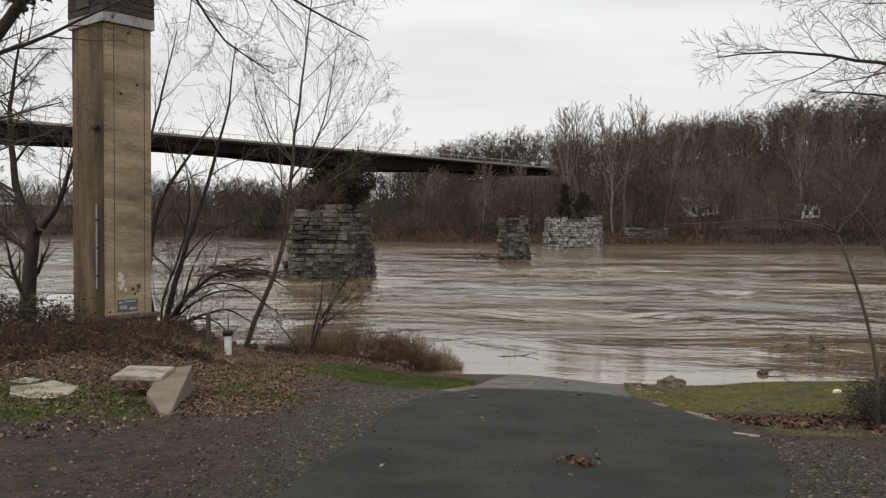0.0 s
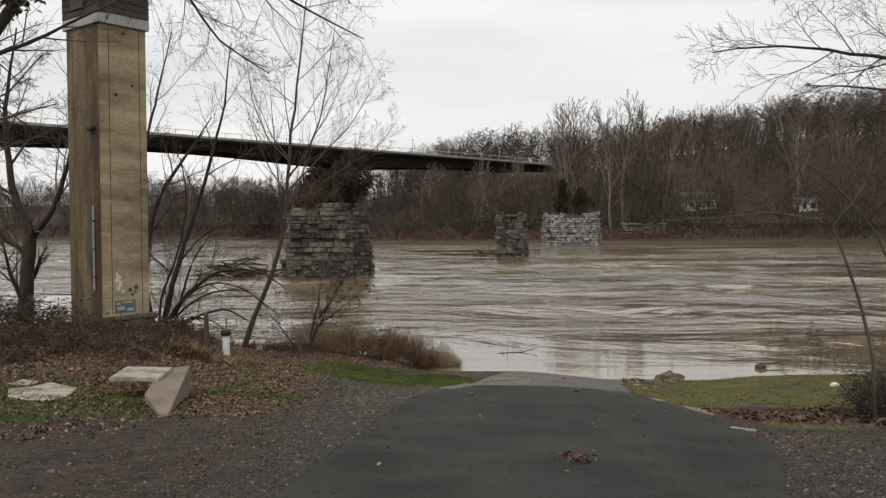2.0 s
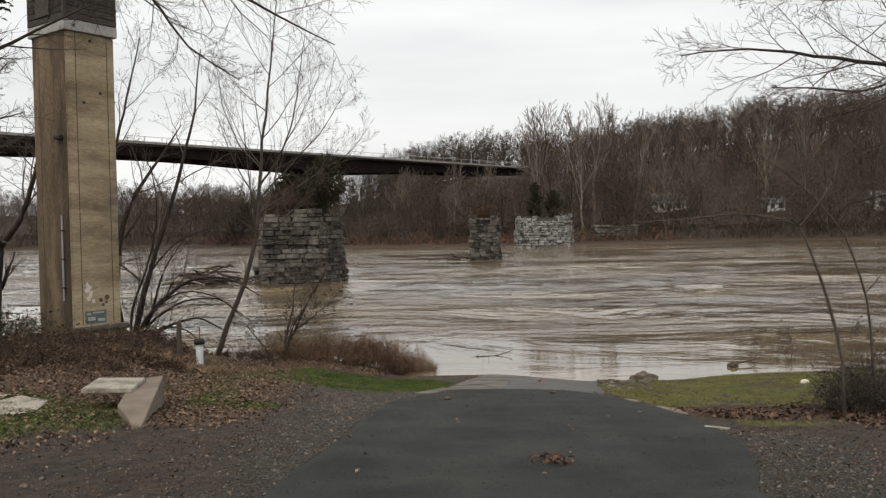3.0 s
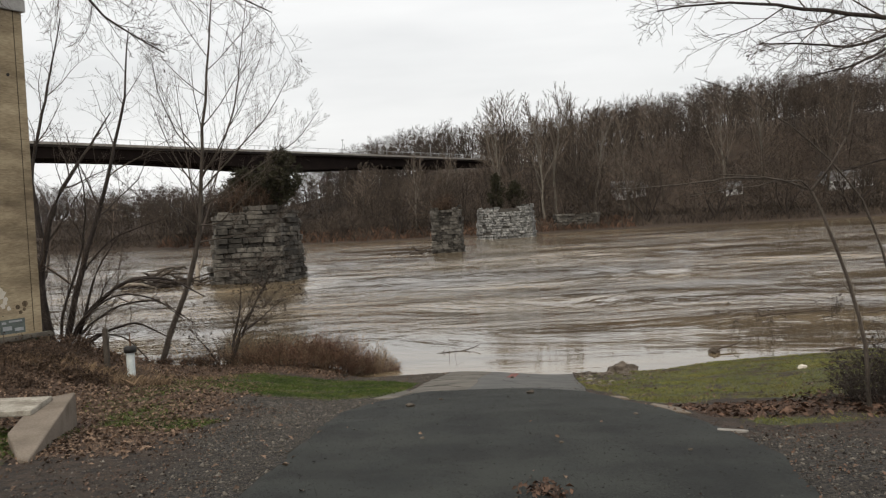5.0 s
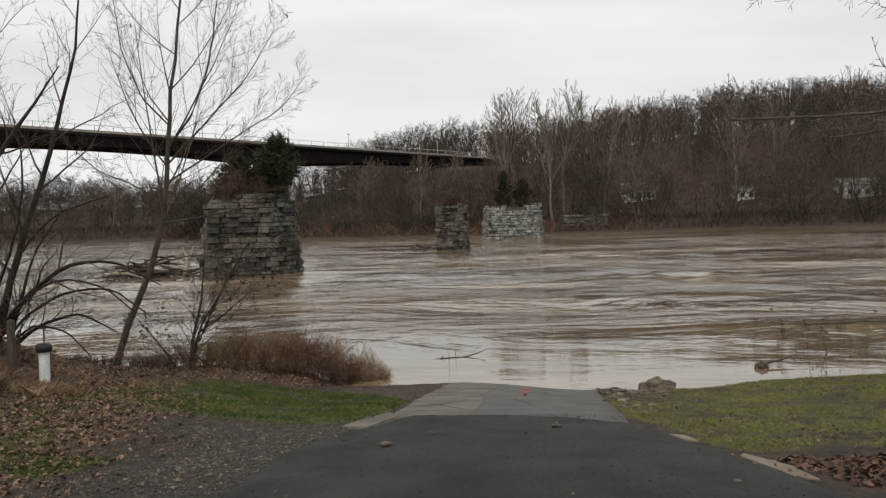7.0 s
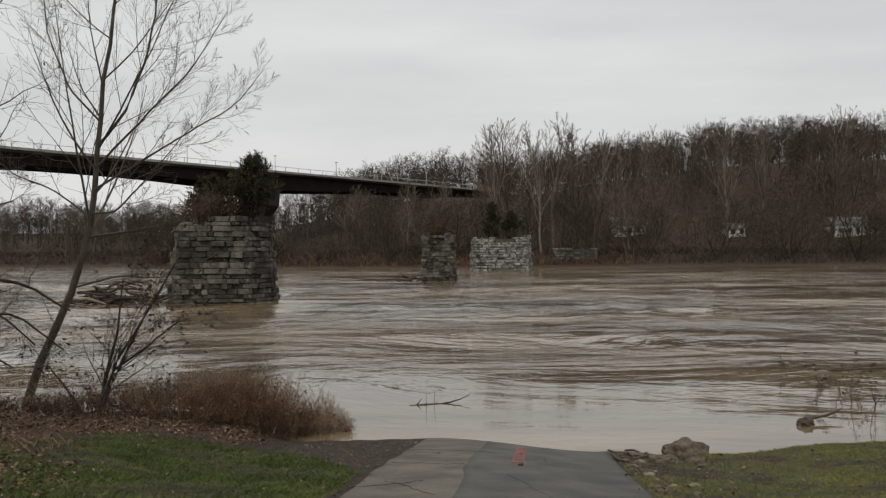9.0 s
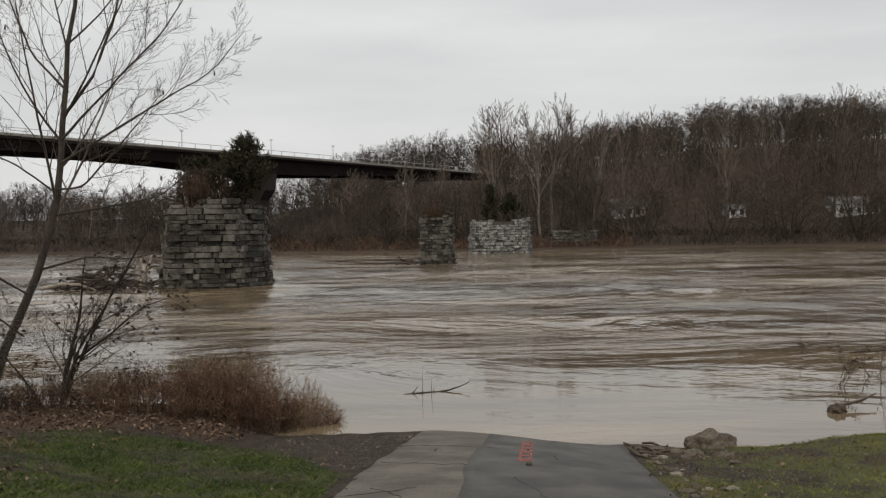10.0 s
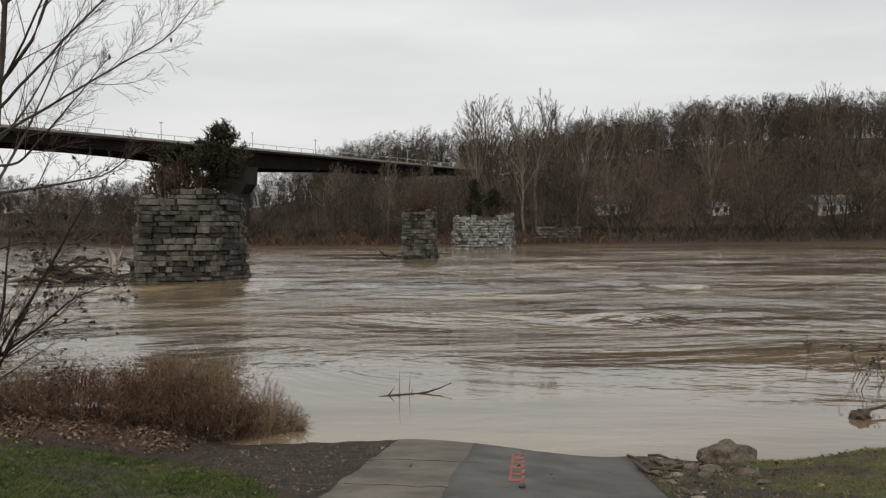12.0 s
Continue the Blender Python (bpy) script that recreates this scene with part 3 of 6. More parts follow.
def covers(x, y):
    """Grass, leaf litter and gravel, each 0 to 1."""
    n1, n2 = lumpy(x, y, 0.9, 1), lumpy(x, y, 2.1, 5)
    front = np.interp(x, [-7, -4.5, -3.4, -2.6, -1.1, 0.3, 0.9], [14.5, 14.5, 15.4, 16.1, 16.0, 15.7, 18.8]) + 0.25 * n2
    back = np.interp(x, [-6, -4.3, -2.9, -1, 0.2, 0.9], [20.5, 21.8, 23.5, 23.6, 22.0, 20.0]) + 0.3 * n1
    grass = smoothstep(-5.2, -3.6, x) * smoothstep(0, 0.8, y - front) * smoothstep(0, 0.8, back - y) * smoothstep(1.2, 0.6, x)
    grass = grass * (0.55 + 0.45 * smoothstep(-3.4, -2.4, x))
    lawn = (smoothstep(-7.8, -6.6, x + 0.5 * n1) * smoothstep(-3.6, -4.2, x) * smoothstep(10.0, 10.8, y + 0.4 * n2) * smoothstep(14.2, 12.8, y))
    grass = np.maximum(grass, 0.9 * smoothstep(0.9, 0.3, np.hypot(x + 3.5, (y - 14.6) * 0.7) + 0.3 * n2))
    grass = np.maximum(grass, 0.85 * smoothstep(0.9, 0.3, np.hypot(x + 2.7, (y - 13.3) * 0.8) + 0.3 * n2))
    fr = np.interp(x, [3.7, 4.2, 5.0, 6, 8, 14], [13.3, 13.0, 13.3, 12.8, 12.5, 12]) + 0.25 * n2
    right = smoothstep(3.75, 4.15, x + 0.12 * n2) * smoothstep(0, 0.7, y - fr) * smoothstep(25.8, 24.6, y)
    right = right * (1 - 0.62 * smoothstep(18.5, 21.5, y + 0.5 * n2) * smoothstep(7.5, 5.0, x + 0.4 * n1)) * (1 - 0.35 * smoothstep(22.6, 24.0, y))
    grass = np.maximum(grass, right)
    grass = np.maximum(grass, 0.8 * smoothstep(4.2, 4.5, x) * smoothstep(6.2, 5.6, x) * smoothstep(10.5, 10.8, y) * smoothstep(11.6, 11.2, y))
    leaf = 0.92 * smoothstep(-1.6, -3.0, x + 0.3 * n2) * smoothstep(10.2, 11.5, y) * smoothstep(20, 18, y)
    leaf = np.maximum(leaf, (0.3 + 0.28 * smoothstep(12.5, 14, y)) * smoothstep(-3.0, -4.5, x + 0.4 * n1) * smoothstep(8.2, 9.4, y))
    leaf = np.maximum(leaf, 0.85 * smoothstep(22.8, 23.8, y + 0.3 * n1) * smoothstep(-0.5, -1.4, x))
    leaf = np.maximum(leaf, smoothstep(4.0, 4.3, x) * smoothstep(6.3, 5.5, x) * smoothstep(11.2, 11.6, y) * smoothstep(13.2, 12.6, y))
    leaf = np.maximum(leaf, 0.8 * smoothstep(5.6, 6.2, x) * smoothstep(8.5, 9.5, y) * smoothstep(14, 12, y))
    gravel = (0.14 + 0.6 * smoothstep(-2.7, -1.3, x + 0.5 * n1)) * smoothstep(-5.0, -3.0, x + 0.5 * n1) * smoothstep(17.0, 15.6, y) * smoothstep(3, 1, x)
    gravel = np.maximum(gravel, 0.62 * smoothstep(2.5, 2.9, x) * smoothstep(5.4, 4.3, x) * smoothstep(10.6, 9.4, y))
    gravel = np.maximum(gravel, 0.35 * smoothstep(-0.9, 0.1, x + 0.3 * n2) * smoothstep(19.6, 21, y) * smoothstep(3, 1.5, x))
    gravel = np.maximum(gravel, 0.25 * smoothstep(4.0, 4.4, x) * smoothstep(7.0, 5.6, x) * smoothstep(18, 20, y))
    patchy = 0.42 + 0.58 * smoothstep(-0.5, 0.5, lumpy(x, y, 1.7, 8) + 0.5 * lumpy(x, y, 4.3, 2))
    grass = np.maximum(grass * patchy, lawn * (0.5 + 0.5 * patchy))
    far = y > 90
    return np.where(far, 0, grass), np.where(far, 0.35, leaf), np.where(far, 0, gravel)


def axis_steps(*runs):
    out = []
    for a, b, step in runs:
        out.extend(np.arange(a, b, step))
    return np.array(out + [runs[-1][1]], float)


gx = axis_steps((-1600, -400, 120), (-400, -180, 20), (-180, -24, 6), (-24, -10, 0.8), (-10, 12, 0.125), (12, 26, 0.8), (26, 240, 6), (240, 480, 24), (480, 1600, 140))
gy = axis_steps((-60, -6, 3), (-6, 4, 0.5), (4, 27, 0.125), (27, 60, 1.5), (60, 150, 15), (150, 320, 4), (320, 500, 30), (500, 2200, 170))
GX, GY = np.meshgrid(gx, gy)
GZ = land(GX, GY)
inside = paved(GX, GY)
GZ = np.where((inside > 0.12) & (GY > -10) & (GY < 26), GZ - 0.06, GZ)
GZ = np.where(GY < 27, GZ + 0.012 * lumpy(GX, GY, 7.0, 2) * (inside < 0), GZ)
nx, ny = len(gx), len(gy)
gi = (np.arange(ny - 1)[:, None] * nx + np.arange(nx - 1)[None, :]).ravel()
ground_geo = Geo().add(np.stack([GX, GY, GZ], -1), np.concatenate([np.stack([gi, gi + 1, gi + nx + 1], 1), np.stack([gi, gi + nx + 1, gi + nx], 1)]))
ground_me = ground_geo.mesh("ground", True)
att = ground_me.color_attributes.new("cover", "FLOAT_COLOR", "POINT")
cg, cl, cr = covers(GX, GY)
att.data.foreach_set("color", np.stack([cg, cl, cr, np.ones_like(cg)], -1).astype(np.float32).ravel())
tagged(part("ground", ground_me, GROUND_MAT, None), "sloping river bank of soil, gravel and winter grass", "ground", kind="structure")


def strip(left, right, y0, y1, lift, step=0.2, across=14, ragged=0.0, lo=0.0, hi=1.0, far_edge=None, wander=0.0):
    """A sheet of paving between two edge lines, draped on the land."""
    g = Geo()
    ys = np.arange(y0, y1 + 1e-6, step)
    rows = []
    for y in ys:
        lx, rx = between(0, y, left, right)
        lx, rx = lx + ragged * lumpy(y, 3.0, 3.1), rx + ragged * lumpy(y, 9.0, 2.7)
        start = lo + wander * (lumpy(y, 5.0, 0.9) + 0.5 * lumpy(y, 7.0, 3.3))
        k = start + (hi - start) * np.linspace(0, 1, across)
        xs = lx + (rx - lx) * k
        yy = np.full(across, y)
        if far_edge is not None:
            yy = np.minimum(yy, far_edge(xs))
        z = land(xs, yy) + lift
        row = np.stack([xs, yy, z], 1)
        skirt0, skirt1 = row[:1] - [0.02, 0, lift + 0.08], row[-1:] + [0.02, 0, -lift - 0.08]
        rows.append(np.concatenate([skirt0, row, skirt1]))
    v = np.array(rows)
    w = across + 2
    i = (np.arange(len(ys) - 1)[:, None] * w + np.arange(w - 1)[None, :]).ravel()
    return g.add(v, np.concatenate([np.stack([i, i + 1, i + w + 1], 1), np.stack([i, i + w + 1, i + w], 1)]))


def joint_line(x):
    return 16.75 - (np.asarray(x) - 0.95) * 0.44 + 0.04 * lumpy(x, 2.0, 4.0)


single("road", strip(ROAD_L, ROAD_R + [(3.62, 17)], -9, 16.8, 0.014, 0.15, 40, 0.05, far_edge=joint_line), ASPHALT,
       "dark patched asphalt lane running down to the ramp", "road", kind="structure", smooth=True)
ramp = thing("boat_ramp", (2.5, 20, -2.1), "cracked concrete boat ramp sloping into brown water", "boat ramp", kind="structure")
part("slab", strip(RAMP_L, RAMP_R, 15.4, 27, 0.004, 0.2, 12, 0.04, 0.0, 0.46), CONCRETE_LIGHT, ramp, "pale worn concrete slab", True)
part("slab", strip(RAMP_L, RAMP_R, 15.4, 27, 0.007, 0.2, 16, 0.0, 0.35, 1.0, wander=0.012), CONCRETE_WET, ramp, "damp dark concrete slab", True)
rng = np.random.default_rng(5)
for start, goal in [((0.8, 18.2), (1.75, 18.9)), ((1.2, 18.7), (1.9, 17.6)), ((1.3, 20.6), (2.2, 20.2)), ((1.6, 22.3), (3.0, 21.9)), ((2.9, 17.0), (2.7, 19.2))]:
    k = np.linspace(0, 1, 22)
    cx = start[0] + (goal[0] - start[0]) * k + np.cumsum(rng.normal(0, 0.025, 22))
    cy = start[1] + (goal[1] - start[1]) * k + np.cumsum(rng.normal(0, 0.03, 22))
    tubes_c = [([np.array([a, b, land(a, b) + 0.004]) for a, b in zip(cx, cy)], list(0.006 * rng.uniform(0.5, 1.3, 22)))]
    part("crack", tubes(Geo(), tubes_c, 4), CRACK, ramp, "dark open crack")
def mark_bar(x0, x1, y0, y1):
    """One flat painted bar of the stencil, slanting with the ramp's edge."""
    bm = bmesh.new()
    pts = [(x0 + 0.21 * (y0 - 20.5), y0), (x1 + 0.21 * (y0 - 20.5), y0), (x1 + 0.21 * (y1 - 20.5), y1), (x0 + 0.21 * (y1 - 20.5), y1)]
    top = [bm.verts.new((a, b, land(a, b) + 0.012)) for a, b in pts]
    low = [bm.verts.new((a, b, land(a, b) + 0.002)) for a, b in pts]
    bm.faces.new(top)
    for a in range(4):
        bm.faces.new((low[a], low[(a + 1) % 4], top[(a + 1) % 4], top[a]))
    part("painted_mark", bm, RED_PAINT, ramp, "faded red stencil bar")


for i in range(6):
    y0 = 20.6 + i * 0.5
    mark_bar(3.05, 3.15, y0, y0 + (0.14 if i % 2 else 0.22))
    if i:
        mark_bar(3.015, 3.045, y0 - 0.5, y0 - 0.02)
        mark_bar(3.155, 3.185, y0 - 0.42, y0 - 0.02)

# ---- river ----
wx = axis_steps((-1600, -300, 130), (-300, -130, 17), (-130, -50, 1.6), (-50, 60, 0.55), (60, 130, 1.4), (130, 300, 17), (300, 1600, 130))
wy = [21.0, 23.0, 25.0]
while wy[-1] < 215:
    wy.append(wy[-1] + max(0.24, 0.0085 * wy[-1]))
wy = np.array(wy + [240.0, 300.0, 400.0])
WX, WY = np.meshgrid(wx, wy)


def current(x, y):
    """Short steep waves of the flood current: crests lie along the flow, slack by the near bank, in patches."""
    r = np.random.default_rng(8)
    step = np.maximum(0.24, 0.0085 * y)
    z = np.zeros_like(x)
    for _ in range(46):
        length = 1.1 * 5.0 ** r.random()
        a = radians(90 + r.normal(3, 34))
        k = 2 * np.pi / length
        warp = 0.35 * length * np.sin((x * 0.31 + y * 0.17) / length ** 0.5 + r.uniform(0, 6.28))
        amp = 0.0042 * length ** 0.7 * smoothstep(2.2, 4.5, length / step)
        z += amp * np.sin(k * (x * math.cos(a) + y * math.sin(a) + warp) + r.uniform(0, 6.28))
    patch = smoothstep(-0.55, 0.6, lumpy(x * 0.5, y * 1.3, 0.09, 4) + 0.6 * lumpy(x * 0.5, y * 1.2, 0.27, 6))
    return z * (0.12 + 1.15 * patch) * smoothstep(32, 60, y) * smoothstep(205, 170, y)


WZ = WATER + current(WX, WY)
i = (np.arange(len(wy) - 1)[:, None] * len(wx) + np.arange(len(wx) - 1)[None, :]).ravel()
water_geo = Geo().add(np.stack([WX, WY, WZ], -1), np.concatenate([np.stack([i, i + 1, i + len(wx) + 1], 1), np.stack([i, i + len(wx) + 1, i + len(wx)], 1)]))
single("water", water_geo, WATER_MAT, "wide muddy brown river in flood", "river", kind="structure", smooth=True)


# ---- gauge tower ----
def tower():
    corner = Vector((-8.27, 20.1, 0))
    rdir, ldir = Vector((0.62, 0.785, 0)), Vector((-0.785, 0.62, 0))
    wide, deep, foot, top = 1.27, 1.62, -1.3, 6.66
    frame_m = Matrix(((rdir.x, ldir.x, 0, corner.x), (rdir.y, ldir.y, 0, corner.y), (0, 0, 1, 0), (0, 0, 0, 1)))
    t = thing("gauge_tower", (corner.x, corner.y, foot), "tall square concrete river gauge tower with wooden cabin", "tower")
    shaft = part("shaft", turned(box((0, 0, foot), (wide, deep, top), 0.035), frame_m), CONCRETE_TOWER, t, "stained buff concrete shaft")
    # the side facing the slope: a darker sheet with stains and shade in its colour
    part("shaded_face", turned(box((-0.006, 0.05, foot), (0.02, deep - 0.05, top)), frame_m), CONCRETE_SHADE, shaft, "stained brown concrete face with shade in its colour")
    for s in (0.24, 1.06):
        part("joint", turned(box((s - 0.009, -0.004, foot + 0.8), (s + 0.009, 0.01, top)), frame_m), GROOVE, shaft, "vertical recessed joint")
    for s in (0.26, 1.28):
        part("joint", turned(box((-0.01, s - 0.009, foot), (0.01, s + 0.009, top)), frame_m), GROOVE, shaft, "vertical recessed joint")
    for z in (0.05, 0.75, 1.5, 2.2, 3.0, 3.8, 4.6, 5.5):
        part("pour_line", turned(box((0.02, -0.002, z), (wide - 0.02, 0.01, z + 0.01)), frame_m), FAINT_LINE, shaft, "thin horizontal pour line")
    for s, z in ((0.86, 5.22), (0.42, 4.95), (0.62, 6.48)):
        bm = bmesh.new()
        bmesh.ops.create_cone(bm, cap_ends=True, segments=14, radius1=0.035, radius2=0.035, depth=0.03)
        part("vent_hole", turned(bm, frame_m @ pose(s, 0.002, z, 90, 0, 0)), BLACK, shaft, "small dark round hole")
    rngt = np.random.default_rng(3)
    # conduit down the slope side with its clips
    line = [np.array(frame_m @ Vector((-0.05, 0.32, z))) for z in np.linspace(0.1, 2.2, 5)]
    pipe = part("conduit", tubes(Geo(), [(line, [0.025] * 5)], 8), STEEL, t, "thin galvanised conduit", True)
    for z in (0.4, 1.1, 1.8):
        part("clip", turned(box((-0.085, 0.27, z), (0.0, 0.37, z + 0.04)), frame_m), RUST, pipe)
    part("hook", turned(box((-0.12, 0.2, 4.05), (0.0, 0.5, 4.14), 0.02), frame_m), BLACK, t, "dark iron bracket")
    part("plinth", turned(box((-0.08, -0.1, foot), (wide + 0.1, 0.04, -0.62), 0.03), frame_m), CONCRETE_SHADE, t, "broken concrete plinth")
    part("plinth_cap", turned(box((-0.1, -0.16, -0.66), (wide + 0.16, 0.03, -0.55), 0.025), frame_m), CONCRETE_LIGHT, t, "pale plinth edge")
    part("paint_patch", turned(box((0.3, -0.007, -0.5), (0.86, 0.01, -0.18)), frame_m), SLATE_PAINT, shaft, "faded grey-green painted panel")
    for a, c, s, e in ((0.34, 0.44, -0.28, -0.23), (0.5, 0.8, -0.25, -0.21), (0.36, 0.56, -0.42, -0.33), (0.62, 0.82, -0.45, -0.38)):
        part("paint_patch", turned(box((a, -0.011, s), (c, 0.0, e)), frame_m), STEEL, shaft, "pale worn marks")
    for j in range(7):
        a, z = 0.42 + rngt.normal(0, 0.05), 0.06 + j * 0.07
        bm = bmesh.new()
        bmesh.ops.create_circle(bm, cap_ends=True, segments=9, radius=0.07 * rngt.uniform(0.6, 1.2))
        for v in bm.verts:
            v.co *= rngt.uniform(0.7, 1.25)
        part("paint_patch", turned(bm, frame_m @ pose(a, -0.008 - 0.0006 * j, z, 90, 0, 0)), PLASTER, shaft, "chalky white splash")
    for j in range(4):
        a, z = 0.75 + rngt.normal(0, 0.08), -0.05 + j * 0.06
        bm = bmesh.new()
        bmesh.ops.create_circle(bm, cap_ends=True, segments=9, radius=0.06 * rngt.uniform(0.6, 1.2))
        part("paint_patch", turned(bm, frame_m @ pose(a, -0.008 - 0.0006 * j, z, 90, 0, 0)), CONCRETE_SHADE, shaft, "flaked dark patch")
    # white band and the cabin above it
    part("band", turned(box((-0.06, -0.06, top), (wide + 0.06, deep + 0.06, top + 0.26), 0.01), frame_m), WHITE_BAND, t, "greyed white trim board")
    cab = part("cabin", turned(box((-0.02, -0.02, top + 0.26), (wide + 0.02, deep + 0.02, top + 2.4)), frame_m), SIDING, t, "dark weathered wooden cabin")
    for j in range(13):
        z = top + 0.27 + j * 0.16
        part("siding_board", turned(box((-0.05, -0.065, z), (wide + 0.05, -0.02, z + 0.15), 0.006), frame_m @ pose(0, 0, 0)), SIDING, cab)
        part("siding_board", turned(box((-0.065, -0.05, z), (-0.02, deep + 0.05, z + 0.15), 0.006), frame_m), SIDING, cab)
    part("shutter", turned(box((-0.1, 0.55, top + 0.42), (-0.066, 1.2, top + 1.5), 0.012), frame_m), SIDING, cab, "dark green-grey shutter")
    part("corner_post", turned(box((-0.085, -0.085, top + 0.26), (-0.0, -0.0, top + 2.4), 0.008), frame_m), SIDING, cab)
    part("roof", turned(box((-0.25, -0.25, top + 2.4), (wide + 0.25, deep + 0.25, top + 2.55), 0.02), frame_m), HOUSE_ROOF, t, "flat overhanging roof")


tower()


# ---- old bridge piers ----
def stone_meshes(count, seed):
    """Chamfered rough blocks of unit size, front towards -y."""
    r = np.random.default_rng(seed)
    made = []
    for _ in range(count):
        bm = bmesh.new()
        bmesh.ops.create_cube(bm, size=1)
        bmesh.ops.bevel(bm, geom=list(bm.edges), offset=0.1, segments=1, affect="EDGES")
        for v in bm.verts:
            v.co += Vector(r.normal(0, 0.055, 3))
        me = bpy.data.meshes.new("stone")
        bm.to_mesh(me)
        bm.free()
        made.append(me)
    return made


def masonry_pier(plan, foot, top, course, batter, mat, label, seed, cut=None, joined=False, stone_len=(0.3, 1.5)):
    """A battered masonry pier on a convex plan: a core, and coursed stones round it. cut(x, y) gives the ragged top."""
    r = np.random.default_rng(seed)
    plan = [np.array(p, float) for p in plan]
    mid = sum(plan) / len(plan)
    pier = thing("stone_pier", (mid[0], mid[1], foot), label, "bridge pier", "old bridge piers")

    def outline(z, inset=0.0):
        k = batter * (z - foot)
        out = []
        for p in plan:
            d = unit(p - mid)
            out.append(p - d * (k + inset))
        return out
    bm = bmesh.new()
    rings = [[bm.verts.new((*p, z)) for p in outline(z, 0.4)] for z in (foot - 1.5, top - 0.25)]
    for a in range(len(plan)):
        c = (a + 1) % len(plan)
        bm.faces.new((rings[0][a], rings[0][c], rings[1][c], rings[1][a]))
    bm.faces.new(rings[1])
    core = part("core", bm, MORTAR, pier, "rubble core")
    kit = stone_meshes(6, seed)
    for me in kit:
        me.materials.append(mat)
    heap = Geo()
    z = foot - course * 0.6
    while z < top + course * 2:
        h = course * r.uniform(0.68, 1.32)
        ring = outline(z + h / 2)
        for a in range(len(plan)):
            p, q = ring[a], ring[(a + 1) % len(plan)]
            edge = q - p
            length = np.linalg.norm(edge)
            edge = edge / length
            s = -r.uniform(0, 0.3)
            while s < length - 0.1:
                w = min(r.uniform(*stone_len), length - s)
                c = p + edge * (s + w / 2)
                nrm = np.array([edge[1], -edge[0]])
                limit = top if cut is None else cut(c[0], c[1])
                if z + h / 2 < limit + r.normal(0, 0.2) and w > 0.15 and r.random() > 0.045:
                    c = c + nrm * (r.normal(0, 0.12) - 0.28)
                    m = (Matrix.Translation((c[0], c[1], z + h / 2)) @ Matrix.Rotation(math.atan2(edge[1], edge[0]) + r.normal(0, 0.05), 4, "Z") @ Matrix.Rotation(r.normal(0, 0.02), 4, "Y")
                         @ Matrix.Diagonal((w * 0.96, 0.6, h * r.uniform(0.88, 1.02), 1)))
                    me = kit[r.integers(6)]
                    if joined:
                        co = np.array([m @ v.co for v in me.vertices])
                        tri = [(f.vertices[0], f.vertices[k], f.vertices[k + 1]) for f in me.polygons for k in range(1, len(f.vertices) - 1)]
                        heap.add(co, tri)
                    else:
                        ob = new("stone", me)
                        ob.parent = pier
                        ob.matrix_parent_inverse = Matrix.Translation(-pier.location)
                        ob.matrix_basis = m
                s += w
        z += h
    if joined:
        tagged(part("stonework", heap, mat, pier, "coursed grey stone blocks"), kind="stuff")
    return pier


masonry_pier([(-12.8, 67.2), (-7.3, 67.4), (-6.0, 69.8), (-6.3, 73.3), (-12.6, 73.4), (-13.8, 70.0)], WATER, 3.0, 0.36, 0.115, STONE,
             "massive battered grey stone pier overgrown with shrubs, standing in water", 11,
             cut=lambda x, y: 2.95 + 0.4 * (abs(x + 9.2) < 1.4) + 0.25 * lumpy(x, y, 1.6, 2) - 0.25 * (x < -12.0))
masonry_pier([(7.0, 106.3), (10.6, 106.2), (11.3, 108.2), (10.8, 110.5), (7.2, 110.5)], WATER, 2.9, 0.38, 0.05, STONE,
             "narrow broken grey stone pier with a ragged top", 12,
             cut=lambda x, y: 2.9 - 0.5 * (8.2 < x < 9.8) + 0.2 * (x > 10))
masonry_pier([(19.6, 158.6), (30.0, 159.0), (31.2, 161.5), (30.4, 165), (19.8, 165)], WATER, 3.3, 0.5, 0.05, STONE_PALE,
             "wide pale stone pier with broken top and cedars", 13,
             cut=lambda x, y: 3.2 - 0.9 * (23.5 < x < 27.0) + 0.4 * (x > 28), joined=True, stone_len=(0.8, 2.0))


# ---- highway bridge ----
def along(s, off=0.0, z=0.0):
    """A place on the bridge's line: s metres along, off to its right-hand side."""
    k = 0.7071
    return Vector((-91.4 + s * k + off * k, 167.5 + s * k - off * k, z))


